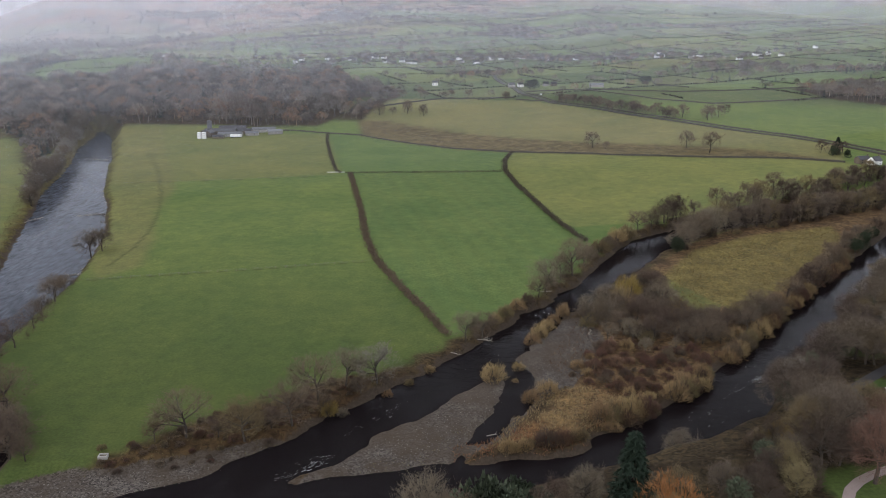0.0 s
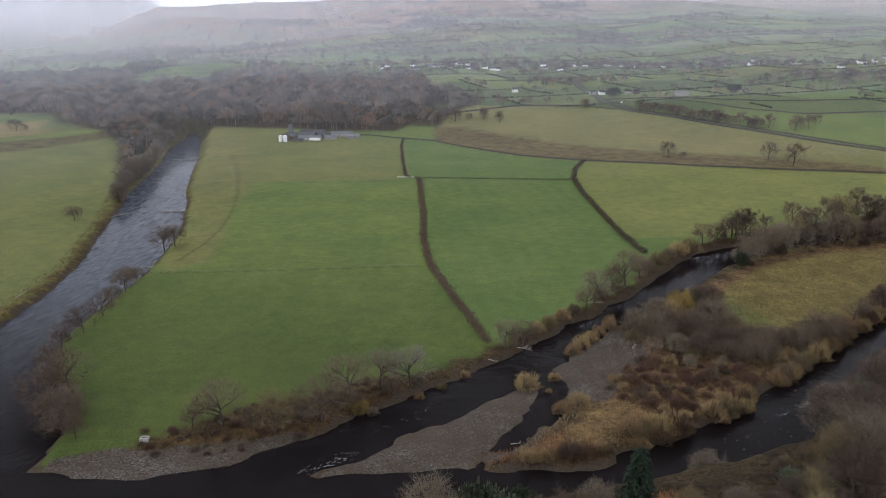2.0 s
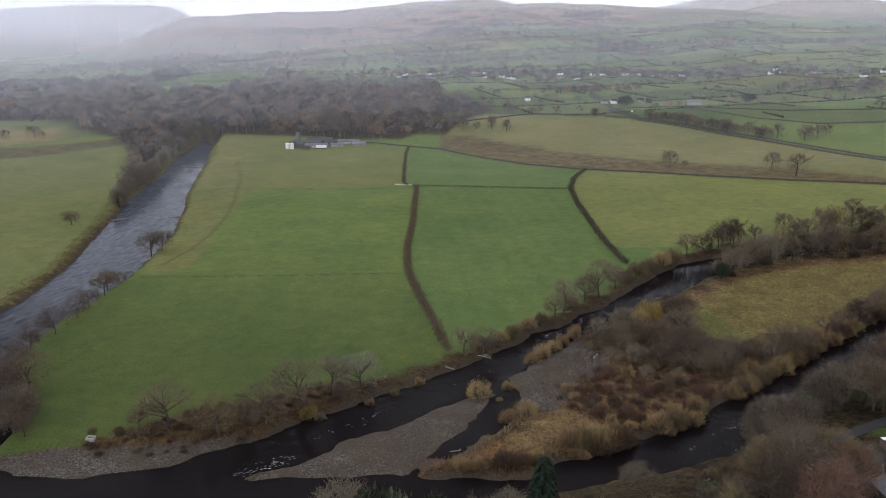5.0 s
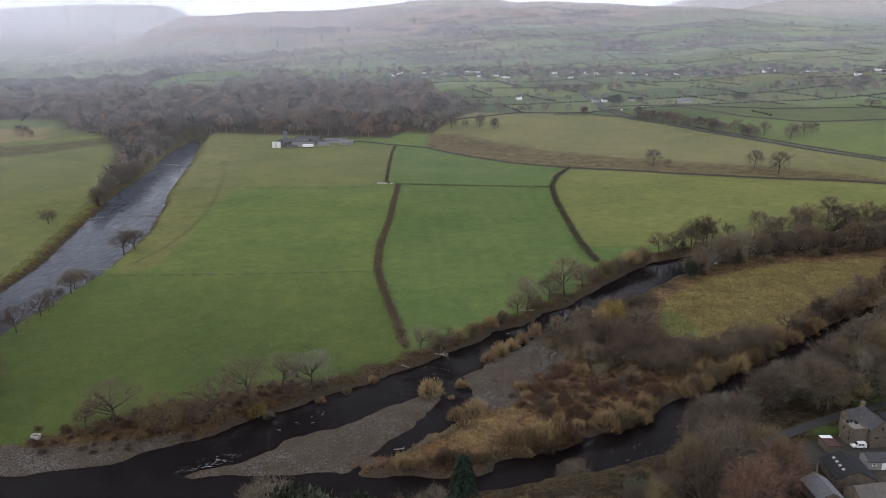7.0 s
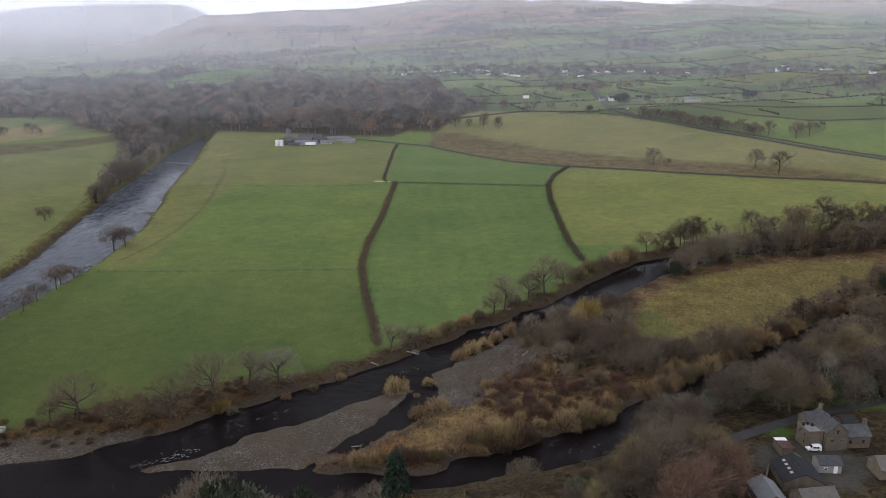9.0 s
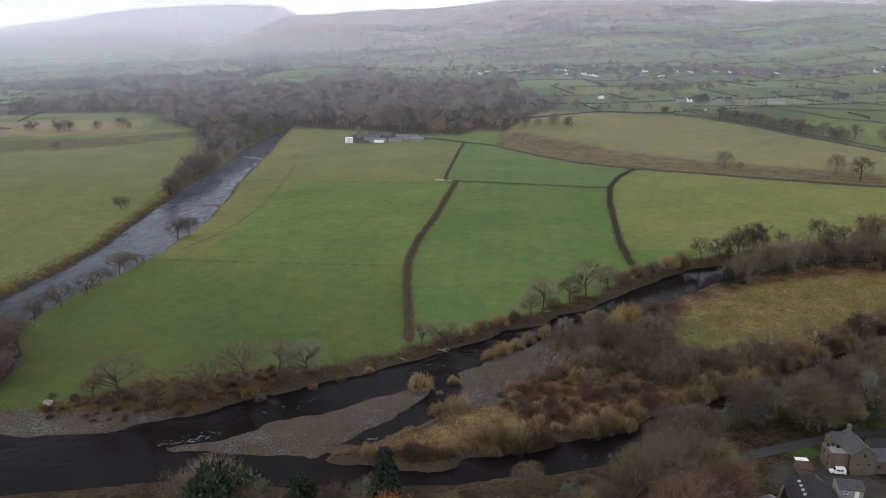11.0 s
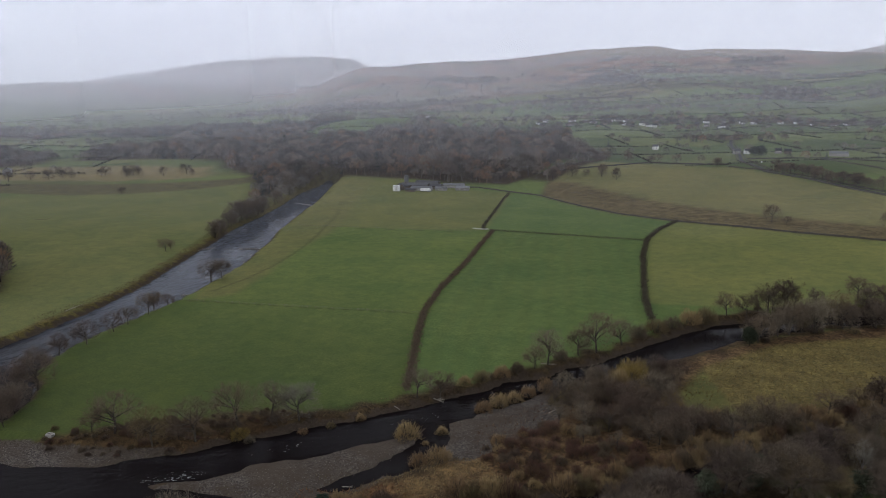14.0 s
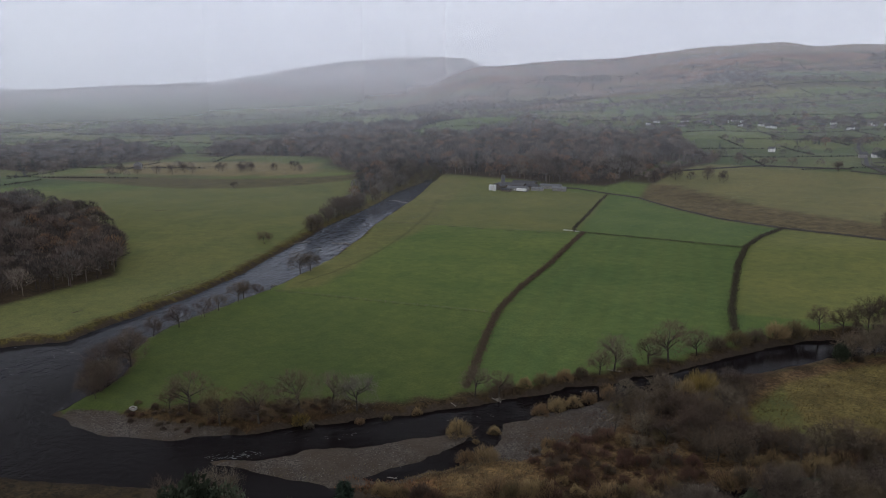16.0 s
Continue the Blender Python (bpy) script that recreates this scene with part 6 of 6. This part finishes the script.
def foam_patch(x, y, along_x, along_y, n, spread, seed):
    """Flecks of breaking white water on the surface."""
    r = np.random.RandomState(seed)
    n = int(n * 0.55)
    t = r.uniform(-1, 1, n)
    px, py = x + along_x * t + r.normal(size=n) * spread, y + along_y * t + r.normal(size=n) * spread
    ok = off_river(px, py) < -0.3
    px, py, m = px[ok], py[ok], int(ok.sum())
    d = math.hypot(along_x, along_y) + 1e-6
    dirs = np.column_stack([np.full(m, along_x / d) + r.normal(size=m) * 0.3, np.full(m, along_y / d) + r.normal(size=m) * 0.3, np.zeros(m)])
    side = np.column_stack([-dirs[:, 1], dirs[:, 0], np.zeros(m)])
    L, W = r.uniform(0.15, 0.7, (m, 1)), r.uniform(0.02, 0.07, (m, 1))
    c = np.column_stack([px, py, valley(px, py) - 1.0 + r.uniform(0.03, 0.09, m)])
    V = np.stack([c - dirs * L, c + side * W, c + dirs * L, c - side * W], 1).reshape(-1, 3)
    i = np.arange(m) * 4
    F = np.concatenate([np.column_stack([i, i + 2, i + 1]), np.column_stack([i, i + 3, i + 2])])
    return V, F


FV, FF, base = [], [], 0
for k, (x, y, ax, ay, n, s) in enumerate(((-40, 176, 6, 5, 110, 1.7), (-35, 181, 5, 4, 40, 1.5), (-24, 202, 9, 8, 30, 0.8), (-10, 219, 8, 9, 25, 1.2), (16, 246, 8, 10, 25, 1.5), (114, 232, 3, 2, 90, 0.8), (103, 224, 3, 3, 25, 0.8), (130, 250, 12, 14, 60, 3), (90, 208, 12, 9, 40, 3),
                                          (-334, 685, 7, 3, 150, 0.6), (-352, 691, 6, 2, 90, 0.6), (-245, 468, 6, 2, 60, 1.2), (-268, 460, 5, 4, 60, 1.5), (-185, 195, 16, 10, 70, 6), (-200, 170, 22, 12, 70, 8), (-196, 330, 6, 8, 30, 4), (50, 300, 10, 12, 25, 1.5), (-215, 200, 10, 12, 40, 3))):
    v, f = foam_patch(x, y, ax, ay, n, s, 140 + k)
    FV.append(v)
    FF.append(f + base)
    base += len(v)
tagged(new("white_water", mesh_of("white_water", np.concatenate(FV), np.concatenate(FF), [foam_mat])), "flecks of white water where the river breaks over stones", "rapids", kind="stuff")


def driftwood(x, y, turn, length, n, mat, label, seed, lift=0.08):
    """A stranded trunk with its stripped branches."""
    r = np.random.RandomState(seed)
    root = new("driftwood")
    root.matrix_basis = pose(x, y, float(max(ground_z(x, y), valley(x, y) - 1.0)) + lift, 0, 0, turn)
    tagged(root, label, "driftwood", "stranded driftwood")
    v, f = tubes([(np.array((0, 0, 0)), np.array((length * 0.5, 0.1, 0.15)), 0.17, 0.14), (np.array((length * 0.5, 0.1, 0.15)), np.array((length, -0.1, 0.35)), 0.14, 0.05)], 7)
    o = new("trunk", mesh_of("trunk", v, f, [mat], smooth=True))
    o.parent = root
    for k in range(n):
        t = r.uniform(0.3, 1)
        p = np.array((length * t, 0, 0.2))
        q = p + np.array((r.uniform(0.3, 1.6), r.normal() * 1.1, r.uniform(0.2, 1.3))) * length * 0.22
        v, f = tubes([(p, q, 0.08, 0.02)], 4)
        o = new("branch", mesh_of("branch", v, f, [mat]))
        o.parent = root
    return root


for x, y, turn, L, n, mat, label in ((14, 264, -25, 6, 16, bleached, "pale stripped tree fallen at the bank"), (3, 250.5, -35, 5, 4, bleached, "white bleached log lying in shallow water"), (13.5, 194, 10, 3.5, 2, bleached, "white bleached log on the shingle"), (64, 262, -12, 11, 7, timber, "dark stranded tree on the island"),
                                     (66, 258, 5, 13, 5, timber, "long dark stranded trunk on the island"), (45, 313, 0, 6, 5, bleached, "pale fallen branch at the river edge"), (-223, 286, 98, 13, 2, bleached, "bleached trunk lying on the far bank"), (-238, 236, 80, 6, 2, timber, "dark branch lying on the far bank"),
                                     (-514, 488, 40, 15, 3, timber, "dark trunk lying in the park"), (60, 284, -35, 7, 4, timber, "dark stranded branch on shingle"), (86, 170, 20, 4, 3, timber, "dark fallen log under the trees"), (60, 270, 60, 4, 3, bleached, "pale stranded branch on shingle")):
    driftwood(x, y, turn, L, n, mat, label, int(abs(x * 7 + y)))

# pale boulders and cobbles on the shingle
RV, RF, base = [], [], 0
unit_bm = rock(0, 0, 0, 1, boulder, 7)
uv = np.array([v.co[:] for v in unit_bm.verts])
uf = np.array([[v.index for v in f.verts] for f in unit_bm.faces])
unit_bm.free()
for poly, gap in ((BAR, 1.5), (TIP, 1.8), (BEACH, 1.6)):
    px, py = [p[0] for p in poly], [p[1] for p in poly]
    gx, gy = np.meshgrid(np.arange(min(px), max(px), gap), np.arange(min(py), max(py), gap))
    gx, gy = gx.ravel() + rs.uniform(-gap, gap, gx.size) * 0.6, gy.ravel() + rs.uniform(-gap, gap, gy.size) * 0.6
    ok = inside(gx, gy, poly) & (off_river(gx, gy) > 0)
    for x, y, z in zip(gx[ok], gy[ok], ground_z(gx[ok], gy[ok])):
        s = rs.uniform(0.10, 0.30)
        a = rs.uniform(0, 6.283)
        c, q = math.cos(a) * s, math.sin(a) * s
        RV.append(np.stack([x + uv[:, 0] * c - uv[:, 1] * q, y + uv[:, 0] * q + uv[:, 1] * c, z + 0.02 + uv[:, 2] * s * 0.6], 1))
        RF.append(uf + base)
        base += len(uv)
cobble = plain("cobbles", (0.150, 0.134, 0.118), 0.9, 0.8, 0.2, 3, island=0.4, relief=0)
tagged(new("cobbles", mesh_of("cobbles", np.concatenate(RV), np.concatenate(RF), [cobble])), "grey and brown cobbles scattered over the shingle", "stones", kind="stuff")

# dark stones along the pasture's western bank
RV, RF, base = [], [], 0
for a, b in zip(((-186, 350), (-205, 403), (-238, 471), (-269, 549), (-318, 673), (-347, 745)), ((-205, 403), (-238, 471), (-269, 549), (-318, 673), (-347, 745), (-380, 820))):
    for k in range(60):
        f = rs.rand()
        x, y = a[0] + f * (b[0] - a[0]) + rs.normal() * 4, a[1] + f * (b[1] - a[1]) + rs.normal() * 2
        if not -2.5 < off_river(x, y) < 1.5 or wave(x, y, 25, 77) < 0:
            continue
        s = rs.uniform(0.4, 1.1)
        q = rs.uniform(0, 6.283)
        c, e = math.cos(q) * s, math.sin(q) * s
        RV.append(np.stack([x + uv[:, 0] * c - uv[:, 1] * e, y + uv[:, 0] * e + uv[:, 1] * c, float(valley(x, y)) - 0.95 + uv[:, 2] * s * 0.6], 1))
        RF.append(uf + base)
        base += len(uv)
tagged(new("bank_stones", mesh_of("bank_stones", np.concatenate(RV), np.concatenate(RF), [boulder])), "dark boulders along the river's edge", "stones", kind="stuff")

# rough grass, reed and dead stalks
def stalks(name, poly, per_m2, height, mat, label, seed, lean=0.5, clear=None):
    r = np.random.RandomState(seed)
    px, py = [p[0] for p in poly], [p[1] for p in poly]
    n = int((max(px) - min(px)) * (max(py) - min(py)) * per_m2)
    x, y = r.uniform(min(px), max(px), n), r.uniform(min(py), max(py), n)
    ok = inside(x, y, tuple(poly)) & (off_river(x, y) > 0.8) & (wave(x, y, 9, seed) + wave(x, y, 3.7, seed + 1) * 0.7 > -0.55)
    if clear is not None:
        ok &= clear(x, y)
    x, y = x[ok], y[ok]
    dirs = r.normal(size=(len(x), 3)) * lean + (0.15, 0.1, 0.9)
    dirs /= np.linalg.norm(dirs, axis=1, keepdims=True)
    V, F = slivers(r, np.column_stack([x, y, ground_z(x, y)]), dirs, height, height * 0.28)
    tagged(new(name, mesh_of(name, V, F, [mat])), label, "grass", kind="stuff")


straw_mat = plain("straw_stalks", (0.235, 0.170, 0.092), 0.95, 3, 0.25, 2, island=0.35, relief=0)
reed_mat = plain("reed_stalks", (0.195, 0.150, 0.062), 0.95, 5, 0.25, 2, island=0.3, relief=0)
bracken_mat = plain("bracken", (0.125, 0.070, 0.042), 0.95, 4, 0.3, 2, island=0.4, relief=0)
tuft_mat = plain("bank_grass", (0.115, 0.092, 0.046), 0.95, 4, 0.3, 2, island=0.35, relief=0)
stalks("straw_grass", STRAW, 3.0, 0.9, straw_mat, "flattened straw-coloured grass on the island", 150)
stalks("wrack", ((44, 240), (52, 262), (60, 284), (66, 284), (60, 262), (52, 240)), 0.45, 0.9, bleached, "line of bleached sticks stranded on shingle", 155, 1.4)
stalks("bar_weeds", ((-30, 166), (-10, 174), (3, 186), (17, 199), (22, 212), (15, 207), (1, 194), (-14, 182), (-30, 174)), 1.1, 0.6, tuft_mat, "brown dead weeds along the edge of the gravel bar", 157)
stalks("reeds", REED, 0.9, 1.0, reed_mat, "tawny reeds and sedge in a wet meadow", 151)
stalks("bracken", ((12, 176), (20, 184), (60, 196), (74, 206), (110, 246), (80, 262), (58, 286), (40, 246), (44, 228), (66, 212), (36, 184)), 1.1, 0.9, bracken_mat, "rust-brown bracken and dead weeds", 152)
stalks("bracken", ((3, 177), (3, 187), (12, 194), (24, 198), (40, 196), (74, 212), (78, 206), (58, 193), (30, 180), (12, 178)), 2.2, 0.9, plain("rusty_bracken", (0.21, 0.105, 0.055), 0.95, 3, 0.3, 2, island=0.35, relief=0), "rust-orange bracken at the edge of the island", 156)
stalks("bank_grass", ((-104, 170), (-92, 182), (-60, 206), (-20, 236), (10, 268), (40, 308), (80, 368), (112, 412), (125, 405), (60, 318), (20, 262), (-10, 226), (-50, 186), (-90, 176)), 1.0, 0.8, tuft_mat, "rough brown grass on the river bank", 153)
stalks("bank_grass", ((-218, 270), (-228, 268), (-236, 330), (-262, 400), (-300, 480), (-334, 560), (-320, 565), (-284, 482), (-250, 405), (-226, 340)), 0.7, 1.0, tuft_mat, "rough brown grass and weeds on the far river bank", 158)
stalks("woodland_floor", SOUTHBANK, 0.35, 0.7, tuft_mat, "dead leaves and rough grass under trees", 154, 0.8, open_ground)

# ---- fences and small things in the fields
for line, label in ((FENCE_A, "wire fence on thin wooden posts across the pasture"), (FENCE_B, "wire fence on thin wooden posts below the farm")):
    root = new("fence")
    tagged(root, label, "fence")
    post = None
    for a, b in zip(line, line[1:]):
        n = int(math.dist(a, b) / 4.5)
        for k in range(n):
            x, y = a[0] + (b[0] - a[0]) * k / n, a[1] + (b[1] - a[1]) * k / n
            if post is None:
                bm = bmesh.new()
                block(bm, -0.08, 0.08, -0.08, 0.08, -0.3, 1.2, 0.02)
                o = part("post", bm, timber, root)
                post = o.data
            else:
                o = new("post", post)
                o.parent = root
            o.location = (x, y, float(ground_z(x, y)))
    for h in (0.55, 1.05):
        pts = [np.array((x, y, float(ground_z(x, y)) + h)) for x, y in line]
        v, f = tubes([(p, q, 0.02, 0.02) for p, q in zip(pts, pts[1:])], 3)
        o = new("wire", mesh_of("wire", v, f, [tin]))
        o.parent = root
trough = new("concrete_chamber")
trough.matrix_basis = pose(-98, 178.5, float(ground_z(-98, 178.5)), 0, 0, 8)
tagged(trough, "small pale concrete chamber on the grassy bank", "chamber")
for x0, x1, y0, y1 in ((-1.3, 1.3, -0.9, -0.65), (-1.3, 1.3, 0.65, 0.9), (-1.3, -1.05, -0.65, 0.65), (1.05, 1.3, -0.65, 0.65)):
    bm = bmesh.new()
    block(bm, x0, x1, y0, y1, -0.4, 0.95, 0.03)
    part("side_slab", bm, concrete, trough)
bm = bmesh.new()
block(bm, -1.05, 1.05, -0.65, 0.65, -0.4, 0.55)
part("cover", bm, timber, trough, "dark sunken cover")
gate = new("gate_pens")
gate.matrix_basis = pose(-92, 606, float(ground_z(-92, 606)), 0, 0, 3)
tagged(gate, "pale metal sheep pens at a hedge gap", "pen")
for k in range(5):
    for h in (0.35, 0.75, 1.15):
        bm = bmesh.new()
        block(bm, k * 3 - 8, k * 3 - 5.1, -0.05, 0.05, h, h + 0.12)
        part("rail", bm, white_metal, gate)
